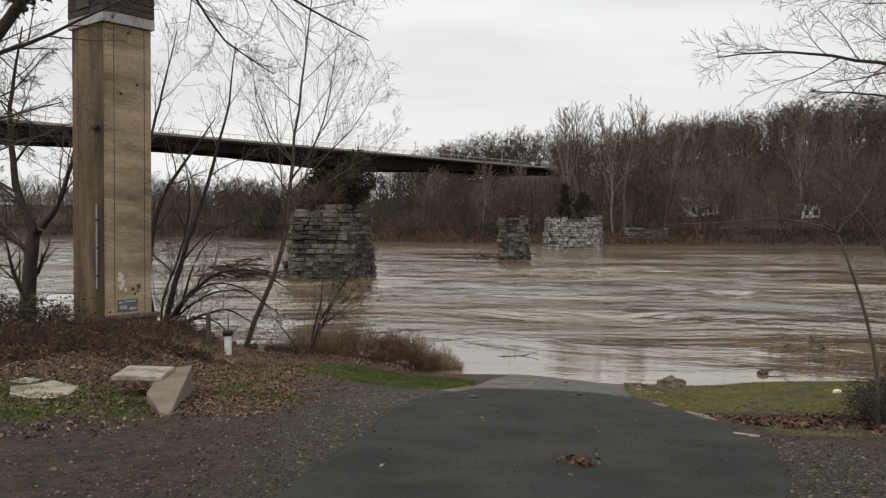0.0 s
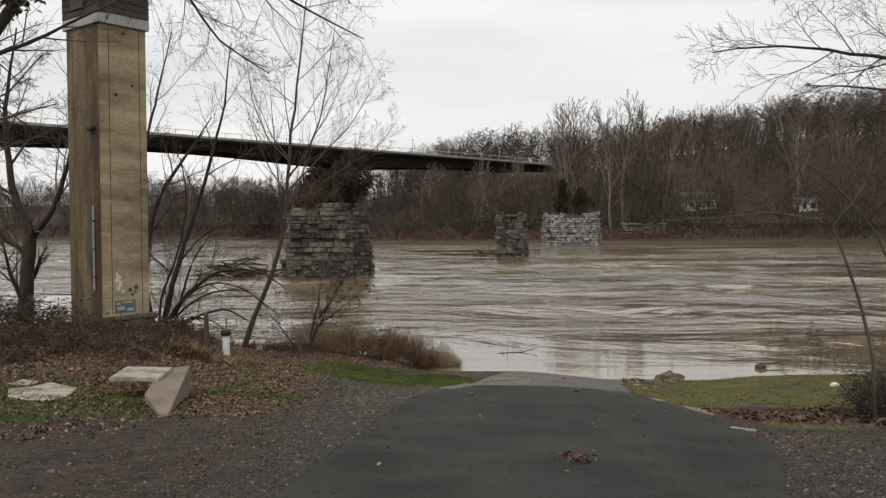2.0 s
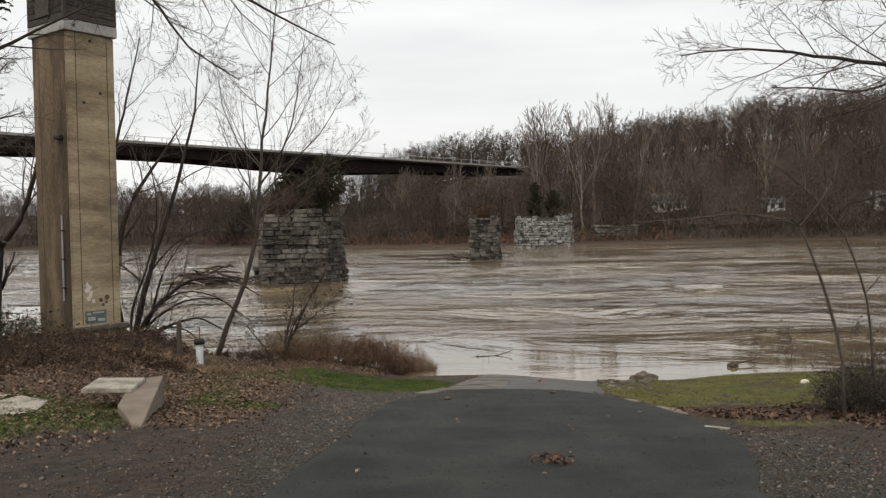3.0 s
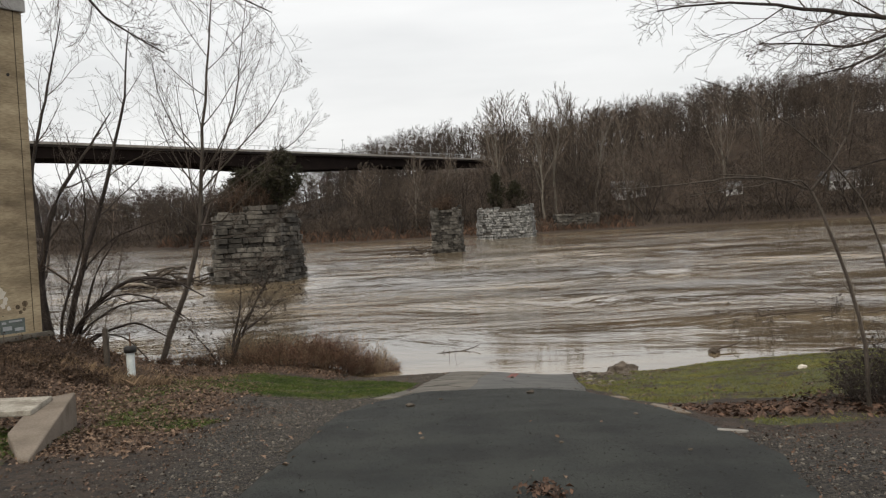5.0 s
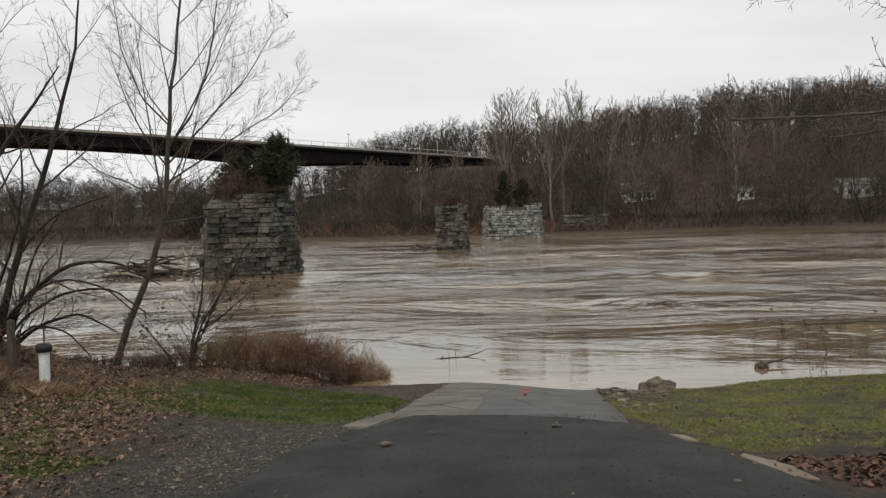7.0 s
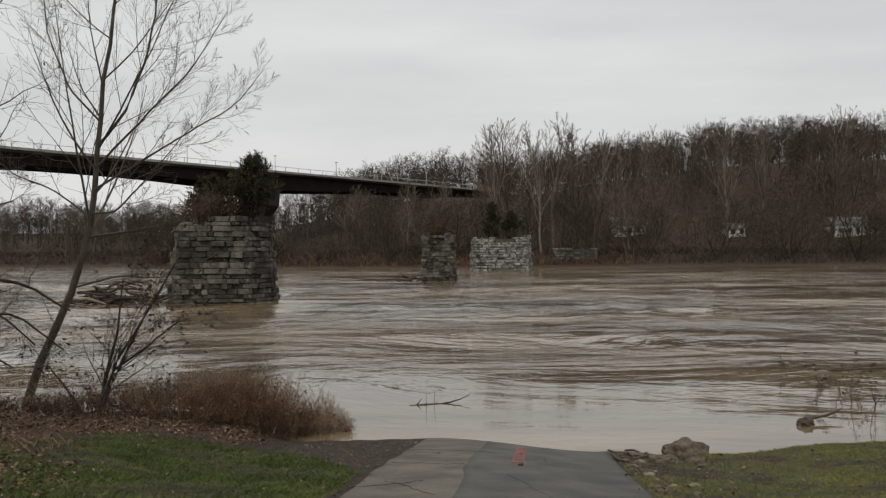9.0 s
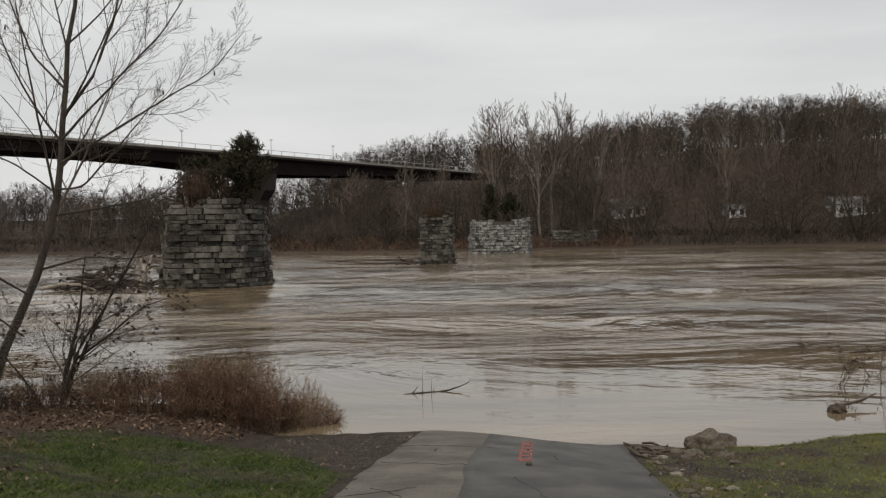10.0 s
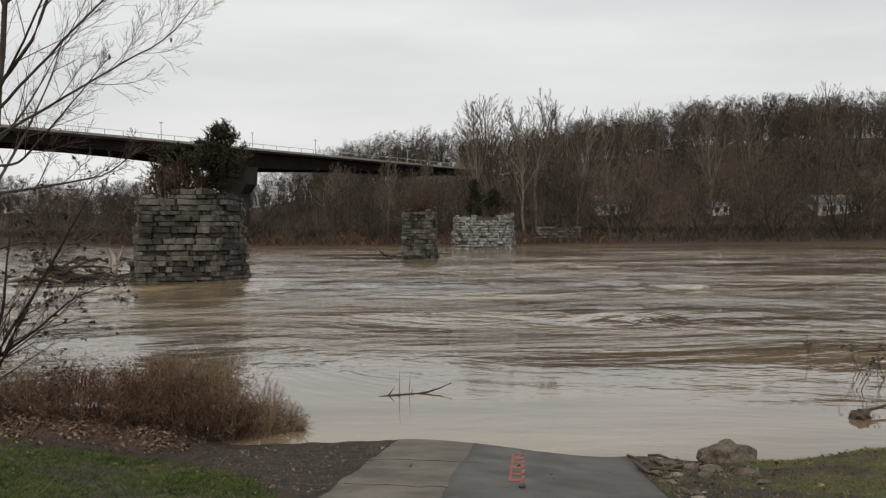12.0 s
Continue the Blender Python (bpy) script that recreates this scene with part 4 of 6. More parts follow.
def highway_bridge():
    deck_z, s0, s1 = 22.0, -138.0, 192.0
    b = thing("highway_bridge", along(92, 0, WATER), "long steel girder road bridge with pale concrete parapet", "bridge")

    def beam(offs, z_lo, z_hi, n=60, lo=s0, hi=s1):
        bm = bmesh.new()
        prev = None
        for s in np.linspace(lo, hi, n):
            zl = z_lo(s) if callable(z_lo) else z_lo
            ring = [bm.verts.new(along(s, o, z)) for o, z in ((offs[0], zl), (offs[1], zl), (offs[1], z_hi), (offs[0], z_hi))]
            if prev:
                for a in range(4):
                    bm.faces.new((prev[a], prev[(a + 1) % 4], ring[(a + 1) % 4], ring[a]))
            else:
                bm.faces.new(ring)
            prev = ring
        bm.faces.new(prev[::-1])
        return bm

    def soffit(s):
        return deck_z - 3.0 - 1.8 * math.exp(-((s - 92) / 29.0) ** 2) - 1.3 * math.exp(-((s + 17) / 32.0) ** 2)
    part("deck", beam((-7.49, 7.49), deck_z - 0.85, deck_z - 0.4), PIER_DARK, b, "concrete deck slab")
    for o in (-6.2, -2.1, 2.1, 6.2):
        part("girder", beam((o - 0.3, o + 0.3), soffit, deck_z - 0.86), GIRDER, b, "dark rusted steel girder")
    for o in (-7.85, 7.5):
        wall = part("parapet", beam((o, o + 0.35), deck_z - 0.4, deck_z + 0.12), DECK, b, "pale concrete parapet")
        rail = [(np.array(along(s, o + 0.17, deck_z + 1.2)), 0.06) for s in np.linspace(s0, s1, 24)]
        part("rail", tubes(Geo(), [([p for p, _ in rail], [r for _, r in rail])], 5), STEEL, wall, "thin grey handrail")
        post = box((-0.06, -0.06, deck_z + 0.12), (0.06, 0.06, deck_z + 1.23))
        me = bpy.data.meshes.new("rail_post")
        post.to_mesh(me)
        post.free()
        me.materials.append(STEEL)
        for s in np.arange(s0 + 1, s1, 4.3):
            ob = new("rail_post", me)
            ob.parent = wall
            ob.matrix_basis = Matrix.Translation(along(s, o + 0.17, 0))
    for s in (88.0, -17.0):
        r = np.array([0.7071, -0.7071])
        bm = bmesh.new()
        rings = []
        for z, half, thick in ((WATER - 2, 3.6, 1.5), (10.5, 3.9, 1.5), (13.0, 6.4, 1.7), (deck_z - 4.7, 7.0, 1.7)):
            rings.append([bm.verts.new(along(s + t, o, z)) for o, t in ((-half, -thick), (half, -thick), (half, thick), (-half, thick))])
        for lo, hi in zip(rings, rings[1:]):
            for a in range(4):
                bm.faces.new((lo[a], lo[(a + 1) % 4], hi[(a + 1) % 4], hi[a]))
        bm.faces.new(rings[-1])
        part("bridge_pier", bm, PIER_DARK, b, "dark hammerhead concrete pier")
    bm = box((-9, -4, 8), (9, 4, deck_z - 0.9))
    k = Matrix.Translation(along(s1 - 1, 0, 0)) @ Matrix.Rotation(radians(-45), 4, "Z")
    part("abutment", turned(bm, k), PIER_DARK, b, "dark concrete abutment")
    return deck_z


DECK_Z = highway_bridge()


def lamp_post():
    base = along(88.0, 7.0, DECK_Z - 0.4)
    lp = thing("street_lamp", base, "slim grey street lamp on the bridge parapet", "street lamp", "bridge lamps")
    b = np.array(base)
    part("pole", tubes(Geo(), [([b, b + [0, 0, 2.2], b + [0, 0, 4.4]], [0.11, 0.09, 0.07])], 6), STEEL, lp)
    bm = box(tuple(b + [-0.4, -0.15, 4.3]), tuple(b + [0.4, 0.15, 4.5]), 0.05)
    part("lamp_head", bm, STEEL, lp)
    return lp


lamp = lamp_post()
for s in (109.5, 127.6, 62.0, 148.0):
    copy_thing(lamp, Matrix.Translation(along(s, 7.0, DECK_Z - 0.4)))

# ---- woods on the far bank ----
FAR_SPEC = [(7, 0.08, 0.03, 11, 46, 0.6, 0.2), (4, 0.14, 0.09, 6, 40, 0.55, 0.15), (2, 0.15, 0.06, 8, 38, 0.65, 0.05), (1, 0.1, 0.03, 0, 0, 0, 0)]
HILL_SPEC = [(6, 0.06, 0.03, 10, 44, 0.6, 0.2), (3, 0.12, 0.1, 7, 38, 0.55, 0.15), (1, 0.12, 0.08, 6, 36, 0.75, 0.05), (1, 0.1, 0.03, 0, 0, 0, 0)]


def far_tree(seed, height, spec=FAR_SPEC, rmin=0.035):
    r = np.random.default_rng(seed)
    out = []
    grow(r, out, (0, 0, -0.3), (r.normal(0, 0.05), r.normal(0, 0.05), 1), height, height * 0.014, 0, spec, rmin)
    return out


def slivers(geo, ends, width, seed):
    """Far twigs: one slim tapering triangle each."""
    r = np.random.default_rng(seed)
    p = np.array(ends, float)
    d = p[:, 1] - p[:, 0]
    u = np.cross(d, r.normal(0, 1, d.shape))
    u *= width / (np.linalg.norm(u, axis=1, keepdims=True) + 1e-9)
    return geo.add(np.stack([p[:, 0] - u, p[:, 0] + u, p[:, 1]], 1), np.arange(len(p) * 3).reshape(-1, 3))


def tree_arrays(out, thick=3, width=0.045, seed=0):
    g = Geo()
    tubes(g, [(p, r) for lv, p, r in out if lv < 2], 4 if thick > 2 else 3)
    solid = [(p, r) for lv, p, r in out if 2 <= lv < thick]
    if solid:
        tubes(g, solid, 3)
    return slivers(g, [(p[0], p[-1]) for lv, p, r in out if lv >= thick], width, seed).arrays()


variants = [tree_arrays(far_tree(100 + k, 17.0), 3, 0.045, k) for k in range(8)]
light_variants = [tree_arrays(far_tree(120 + k, 17.0, HILL_SPEC), 2, 0.05, k) for k in range(9)]
LOW_SPEC = [(3, 0.1, 0.03, 9, 45, 0.6, 0.02), (2, 0.15, 0.08, 8, 45, 0.6, 0.05), (1, 0.15, 0.05, 0, 0, 0, 0)]
low_variants = [tree_arrays(far_tree(140 + k, 17.0, LOW_SPEC, 0.06), 2, 0.11, k) for k in range(6)]


def scatter(places, kinds, seed):
    r = np.random.default_rng(seed)
    g = Geo()
    for x, y, h in places:
        v, f = kinds[r.integers(len(kinds))]
        a = r.uniform(0, 6.28)
        k = h / 17.0
        wide = k * r.uniform(0.85, 1.2)
        c, s = math.cos(a) * wide, math.sin(a) * wide
        g.add(np.stack([v[:, 0] * c - v[:, 1] * s + x, v[:, 0] * s + v[:, 1] * c + y, v[:, 2] * k + float(land(x, y))], 1), f)
    return g


rng = np.random.default_rng(21)
brown, grey, back, low = [], [], [], []
for depth_lo, depth_hi, count, h_lo, h_hi in ((3, 12, 90, 7, 15), (12, 30, 120, 10, 17), (30, 66, 340, 9, 17), (60, 130, 440, 7, 14.5), (1, 130, 1350, 4, 8.5), (95, 170, 400, 10, 16), (2, 131, 650, 2.5, 5), (78, 178, 650, 4, 9)):
    for _ in range(count):
        x = rng.uniform(-15, 215) if depth_lo > 90 else rng.uniform(-70, 35) if h_lo < 3 else rng.uniform(-165, 215)
        y = float(far_shore(x)) + rng.uniform(depth_lo, depth_hi)
        aside = (y - 167.5) - (x + 91.4)
        if abs(aside) < 11 and h_lo > 5:
            continue
        h = rng.uniform(h_lo, h_hi) * (0.85 if x < -20 else 1.0)
        # river-side trees capped and thinned to fit the camera's view of deck and pier
        if aside < 0 and -0.32 < x / y < 0.135:
            h = min(h, rng.uniform(0.8, 1.1) * (0.056 * y + 1.5 - float(land(x, y))))
            if h < 0.9 or (-0.115 < x / y < -0.075 and h > 6):
                continue
        (low if h_lo < 5 else back if depth_lo >= 30 else grey if rng.random() < 0.2 else brown).append((x, y, h))
single("far_woods", scatter(brown, variants, 1), WOODS, "dense leafless brown woods covering the far bank", "woods", kind="stuff")
single("far_woods", scatter(back, light_variants, 3), WOODS, "dense leafless woods climbing the far hillside", "woods", kind="stuff")
single("far_woods", scatter(low, low_variants, 4), WOODS, "brown leafless understorey on the far bank", "woods", kind="stuff")
single("far_woods", scatter(grey, variants, 2), WOODS_GREY, "pale grey leafless trees among the far woods", "woods", kind="stuff")

# undergrowth at the far waterline and under the trees
g = Geo()
n = 26000
ux = rng.uniform(-170, 220, n)
uy = far_shore(ux) + np.abs(rng.normal(0, 14, n)) + 0.5
uz = land(ux, uy)
keep = lumpy(ux, uy, 0.35, 7) > -0.55
g.add(*blades(rng, np.stack([ux, uy, uz], 1)[keep], 1.5, 0.06, 0.4))
single("far_undergrowth", g, WOODS, "brown leafless undergrowth along the far waterline", "undergrowth", kind="stuff")
g = Geo()
ux = rng.uniform(-60, 60, 3500)
uy = far_shore(ux) + rng.uniform(-0.5, 7, 3500)
g.add(*blades(rng, np.stack([ux, uy, land(ux, uy)], 1), 1.3, 0.08, 0.4))
single("far_reeds", g, RUSSET, "russet dry growth at the far water's edge", "undergrowth", kind="stuff")

# tall pale trees that stand out on the far bank
TALL_SPEC = [(9, 0.06, 0.02, 14, 27, 0.62, 0.25), (6, 0.09, 0.1, 9, 34, 0.45, 0.2), (3, 0.1, 0.07, 8, 32, 0.55, 0.1), (1, 0.1, 0.05, 0, 0, 0, 0)]
for k, (x, d, h) in enumerate([(30, 9, 25.5), (35, 14, 27.5), (40.5, 9, 26), (45, 16, 27.5), (50, 12, 26), (55, 18, 24), (66, 24, 21), (77, 30, 26), (92, 26, 26),
                               (106, 34, 24), (121, 30, 28), (9, 7, 15), (15, 12, 16), (-3, 9, 14)]):
    y = float(far_shore(x)) + d
    out = far_tree(300 + k, h, TALL_SPEC, 0.055)
    z = float(land(x, y))
    out = [(lv, [p + np.array([x, y, z]) for p in pts], rad) for lv, pts, rad in out]
    t = thing("bare_tree", (x, y, z), "tall leafless tree with pale trunk on the far bank", "tree", "far bank trees")
    part("trunk", tubes(Geo(), [(p, r) for lv, p, r in out if lv < 2], 5), BARK_PALE if k % 3 != 1 else BARK, t)
    part("crown", slivers(tubes(Geo(), [(p, r) for lv, p, r in out if lv == 2], 3), [(p[0], p[-1]) for lv, p, r in out if lv > 2], 0.045, k), WOODS_GREY, t)


# dark spreading trees along the far waterline
SPREAD_SPEC = [(6, 0.12, 0.02, 9, 48, 0.8, 0.22), (5, 0.16, 0.08, 7, 44, 0.55, 0.15), (3, 0.16, 0.05, 7, 42, 0.55, 0.1), (1, 0.1, 0.03, 0, 0, 0, 0)]
for k, (x, d, h) in enumerate([(51, 3, 14), (4.5, 3, 11), (13, 2.5, 9), (64, 4, 12), (80, 3, 13), (97, 4, 12), (-24, 3, 10), (112, 3, 14), (-48, 4, 11)]):
    y = float(far_shore(x)) + d
    z = float(land(x, y))
    r = np.random.default_rng(330 + k)
    out = []
    for lean in (-0.35, 0.1, 0.4):
        grow(r, out, (x, y, z - 0.4), (lean + r.normal(0, 0.1), r.normal(0, 0.2), 1), h * r.uniform(0.8, 1.05), h * 0.02, 0, SPREAD_SPEC, 0.05)
    t = thing("bare_tree", (x, y, z), "dark spreading leafless tree at the far water's edge", "tree", "waterline trees")
    part("trunk", tubes(Geo(), [(p, q) for lv, p, q in out if lv < 2], 5), BARK_DARK, t)
    part("crown", slivers(tubes(Geo(), [(p, q) for lv, p, q in out if lv == 2], 3), [(p[0], p[-1]) for lv, p, q in out if lv > 2], 0.045, k), WOODS, t)


def house(x, y, wide, deep, high, label):
    z = float(land(x, y)) - 0.3
    h = thing("house", (x, y, z), label, "house", "far bank houses")
    wall = part("wall", box((x - wide / 2, y, z), (x + wide / 2, y + deep, z + high)), HOUSE_WHITE, h)
    bm = bmesh.new()
    e = 0.5
    a = [bm.verts.new(p) for p in ((x - wide / 2 - e, y - e, z + high), (x + wide / 2 + e, y - e, z + high), (x + wide / 2 + e, y + deep + e, z + high),
                                   (x - wide / 2 - e, y + deep + e, z + high), (x - wide / 2 - e, y + deep / 2, z + high + deep * 0.3), (x + wide / 2 + e, y + deep / 2, z + high + deep * 0.3))]
    for f in ((0, 1, 5, 4), (2, 3, 4, 5), (0, 4, 3), (1, 2, 5), (3, 2, 1, 0)):
        bm.faces.new([a[i] for i in f])
    part("roof", bm, HOUSE_ROOF, h)
    for i in range(int(wide // 2.4)):
        cx = x - wide / 2 + 1.5 + i * 2.4
        w = part("window", box((cx - 0.5, y - 0.06, z + 1.1), (cx + 0.5, y + 0.05, z + 2.4)), WINDOW_DARK, h)
        part("window_sill", box((cx - 0.6, y - 0.16, z + 1.0), (cx + 0.6, y, z + 1.1)), HOUSE_WHITE, w)


house(70, 222, 8.5, 7, 3.2, "low white house half hidden by bare trees")
house(97, 217, 5, 5, 2.6, "small white cabin among bare trees")
house(128, 213, 12, 7, 3.4, "long white building behind bare trees")
# ruined masonry on the far bank
masonry_pier([(42, 191), (52, 190.5), (53, 194), (42, 195)], -1.0, 1.4, 0.5, 0.02, STONE, "low ruined stone abutment among scrub on the far bank", 17,
             cut=lambda x, y: 1.4 - 1.2 * (45.5 < x < 49.0), joined=True, stone_len=(0.8, 1.8))


# ---- cedars and shrubs on the old piers ----
def cedar(x, y, z, high, wide, seed, label):
    """A ragged cedar: a trunk, rising boughs, and sprays of fine scale foliage along each bough."""
    r = np.random.default_rng(seed)
    t = thing("cedar_tree", (x, y, z), label, "tree", "cedars on the old piers")
    base = np.array([x, y, z])
    out = [([base + [0, 0, -0.3], base + [0.05, 0, high * 0.5], base + [0.0, 0, high * 0.97]], [0.11, 0.07, 0.02])]
    sprays = []
    n = int(62 * high / 4)
    for i in range(n):
        k = (i + r.random()) / n
        zz = high * (0.06 + 0.9 * k)
        reach = wide * (1 - k) ** 0.7 * r.uniform(0.35, 1.25) * (0.6 + 0.4 * min(1, k * 5)) + 0.12
        a = r.uniform(0, 6.28)
        p0 = base + [0, 0, zz]
        p1 = p0 + np.array([math.cos(a) * reach, math.sin(a) * reach, reach * r.uniform(0.3, 0.8)])
        out.append(([p0, (p0 + p1) / 2 - [0, 0, 0.06 * reach], p1], [0.03, 0.02, 0.008]))
        for q in r.uniform(0.2, 1.05, int(5 + 7 * reach)):
            c = p0 + (p1 - p0) * q
            tip = c + r.normal(0, 0.2, 3) + (p1 - p0) * 0.12 + [0, 0, 0.1]
            m = 11
            heads = c + (tip - c) * r.uniform(0, 1, (m, 1))
            sprays.append(np.stack([heads, heads + r.normal(0, 0.13, (m, 3)) + (tip - c) * 0.35], 1))
    part("trunk", tubes(Geo(), out, 5), BARK_DARK, t)
    tagged(part("crown", slivers(Geo(), np.concatenate(sprays), 0.045, seed), CEDAR, t), kind="stuff")


cedar(-7.6, 69.4, 2.9, 4.9, 2.3, 31, "dark green cedar growing on the stone pier")
cedar(-10.7, 70.4, 2.9, 3.5, 2.1, 32, "bushy dark cedar growing on the stone pier")
cedar(23.6, 161.5, 2.5, 7.6, 2.2, 33, "tall dark cedar on the wide stone pier")
cedar(27.2, 161.8, 2.5, 6.0, 2.3, 34, "dark cedar on the wide stone pier")

SHRUB_SPEC = [(5, 0.12, 0.06, 7, 35, 0.6, 0.15), (3, 0.15, 0.05, 5, 40, 0.5, 0.2), (1, 0.15, 0.02, 0, 0, 0, 0)]


def shrub(name, x, y, rx, ry, high, stems, mat, label, seed, category="shrub", rmin=0.004, flake=0, flake_mat=None, flake_size=0.03,
          z=None, lean=0.35, group="", r0=0.012, spec=SHRUB_SPEC):
    """A thicket of many thin stems from an oval of ground, with dry leaves if wanted."""
    r = np.random.default_rng(seed)
    base_z = float(land(x, y)) if z is None else z
    t = thing(name, (x, y, base_z), label, category, group)
    out = []
    for _ in range(stems):
        a, q = r.uniform(0, 6.28), math.sqrt(r.random())
        px, py = x + math.cos(a) * rx * q, y + math.sin(a) * ry * q
        pz = float(land(px, py)) if z is None else z
        tall = high * r.uniform(0.6, 1.1) * (1 - 0.45 * q * q)
        grow(r, out, (px, py, pz - 0.05), (math.cos(a) * lean * q + r.normal(0, 0.2), math.sin(a) * lean * q + r.normal(0, 0.2), 1), tall, r0, 0, spec, rmin)
    tagged(part("tangle", spikes(tubes(Geo(), [(p, q) for lv, p, q in out if lv < 2], 3), [(p, q) for lv, p, q in out if lv >= 2]), mat, t), kind="stuff")
    if flake:
        tips = np.array([p[-1] for lv, p, q in out if lv >= 1])
        pick = tips[r.integers(len(tips), size=flake)] + r.normal(0, 0.03, (flake, 3))
        tagged(part("dry_foliage", Geo().add(*flakes(r, pick, flake_size, 1.2, 0.4)), flake_mat or mat, t), kind="stuff")
    return t


shrub("bare_shrub", -10.4, 69.6, 2.0, 1.2, 2.6, 70, BRAMBLE, "grey-brown bare shrubs growing on the stone pier", 41, z=3.0, rmin=0.026, r0=0.05, group="shrubs on the old piers")
shrub("bare_shrub", 8.9, 108.0, 1.1, 1.0, 2.4, 44, BRAMBLE, "brown bare shrub on the broken pier", 42, z=2.4, rmin=0.02, r0=0.04, flake=700, flake_mat=BRAMBLE, flake_size=0.1, group="shrubs on the old piers")
shrub("bare_shrub", 25.5, 161.5, 3.5, 1.5, 3.2, 40, TWIG, "bare scrub on the wide stone pier", 43, z=2.6, rmin=0.025, r0=0.05, group="shrubs on the old piers")


# ---- driftwood ----
def drift_pile(x, y, rx, ry, high, count, label, seed, mats):
    r = np.random.default_rng(seed)
    t = thing("driftwood_pile", (x, y, WATER), label, "driftwood")
    for i in range(count):
        a = r.normal(0.1, 0.5)
        c = np.array([x + r.normal(0, rx * 0.45), y + r.normal(0, ry * 0.45), WATER + abs(r.normal(0, high * 0.4))])
        d = np.array([math.cos(a), math.sin(a), r.normal(0, 0.22)]) * r.uniform(0.5, 1.0) * rx * 0.6
        s = r.normal(0, 0.3, 3) * rx * 0.3
        rad = r.uniform(0.04, 0.15)
        part("log", tubes(Geo(), [([c - d, c - d * 0.3 + s, c + d * 0.3 + s, c + d], [rad, rad * 0.9, rad * 0.8, rad * 0.35])], 7), mats[i % len(mats)], t, smooth=True)
    return t


drift_pile(-17.0, 69.5, 3.2, 1.8, 1.2, 44, "tangled heap of driftwood caught against the stone pier", 51, [DRIFT, DRIFT, BARK_DARK, BARK_DARK, DRIFT, DRIFT_PALE])
drift_pile(5.0, 107.5, 2.6, 1.0, 0.7, 12, "driftwood caught against the broken pier", 52, [DRIFT, BARK_DARK])
snag = thing("dead_snag", (-14.5, 68.4, WATER), "bleached snag leaning on the stone pier", "driftwood")
part("trunk", tubes(Geo(), [([np.array(p) for p in ((-14.6, 68.2, -3.0), (-14.4, 68.4, -1.9), (-14.5, 68.8, -1.2), (-14.9, 68.9, -0.5))], [0.26, 0.2, 0.15, 0.05]),
                             ([np.array(p) for p in ((-14.4, 68.5, -1.8), (-14.1, 68.4, -1.3), (-14.0, 68.5, -0.8), (-13.9, 68.6, -0.4))], [0.14, 0.1, 0.07, 0.03])], 8), DRIFT_PALE, snag, smooth=True)


# ---- near trees ----
SAPLING_SPEC = [(16, 0, 0, 15, 54, 0.38, 0.3), (8, 0.04, 0.07, 9, 38, 0.48, 0.1), (5, 0.05, 0.06, 6, 34, 0.55, 0.1), (3, 0.05, 0.07, 0, 0, 0, 0)]


def bank_sapling():
    r = np.random.default_rng(61)
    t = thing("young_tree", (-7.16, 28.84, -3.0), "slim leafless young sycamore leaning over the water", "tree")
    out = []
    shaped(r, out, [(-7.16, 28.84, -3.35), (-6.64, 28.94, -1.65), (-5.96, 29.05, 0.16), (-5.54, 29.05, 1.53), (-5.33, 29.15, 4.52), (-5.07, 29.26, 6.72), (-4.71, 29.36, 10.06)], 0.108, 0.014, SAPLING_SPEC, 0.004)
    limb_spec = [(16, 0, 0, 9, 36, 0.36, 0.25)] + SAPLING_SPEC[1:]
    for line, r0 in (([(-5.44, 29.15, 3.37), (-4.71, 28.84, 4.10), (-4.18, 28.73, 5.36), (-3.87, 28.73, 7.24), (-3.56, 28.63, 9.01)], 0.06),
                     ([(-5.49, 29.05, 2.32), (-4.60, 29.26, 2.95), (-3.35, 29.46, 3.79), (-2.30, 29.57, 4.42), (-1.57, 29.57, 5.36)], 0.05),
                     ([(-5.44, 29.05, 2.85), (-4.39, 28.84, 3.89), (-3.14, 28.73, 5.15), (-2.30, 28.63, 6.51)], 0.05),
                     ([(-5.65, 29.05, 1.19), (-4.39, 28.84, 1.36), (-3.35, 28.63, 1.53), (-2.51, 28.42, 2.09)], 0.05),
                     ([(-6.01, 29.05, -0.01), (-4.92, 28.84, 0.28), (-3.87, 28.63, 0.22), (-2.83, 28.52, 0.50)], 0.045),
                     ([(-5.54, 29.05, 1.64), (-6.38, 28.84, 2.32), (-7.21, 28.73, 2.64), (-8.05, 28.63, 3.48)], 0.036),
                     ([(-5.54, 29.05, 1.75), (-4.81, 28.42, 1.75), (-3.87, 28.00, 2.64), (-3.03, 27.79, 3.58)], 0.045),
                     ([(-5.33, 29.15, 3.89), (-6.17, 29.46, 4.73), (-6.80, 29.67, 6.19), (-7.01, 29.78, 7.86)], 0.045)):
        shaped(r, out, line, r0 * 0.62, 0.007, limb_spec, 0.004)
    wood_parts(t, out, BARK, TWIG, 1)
    # last seed balls on the crown
    tips = np.array([p[-1] for lv, p, q in out if lv == 2])
    g = Geo()
    for c in tips[r.integers(len(tips), size=14)]:
        tubes(g, [([c, c - [0, 0, 0.05], c - [0, 0, 0.09], c - [0, 0, 0.12]], [0.003, 0.02, 0.022, 0.003])], 6)
    tagged(part("seed_cluster", g, BARK_DARK, t, "small dark seed balls"), kind="stuff")


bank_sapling()

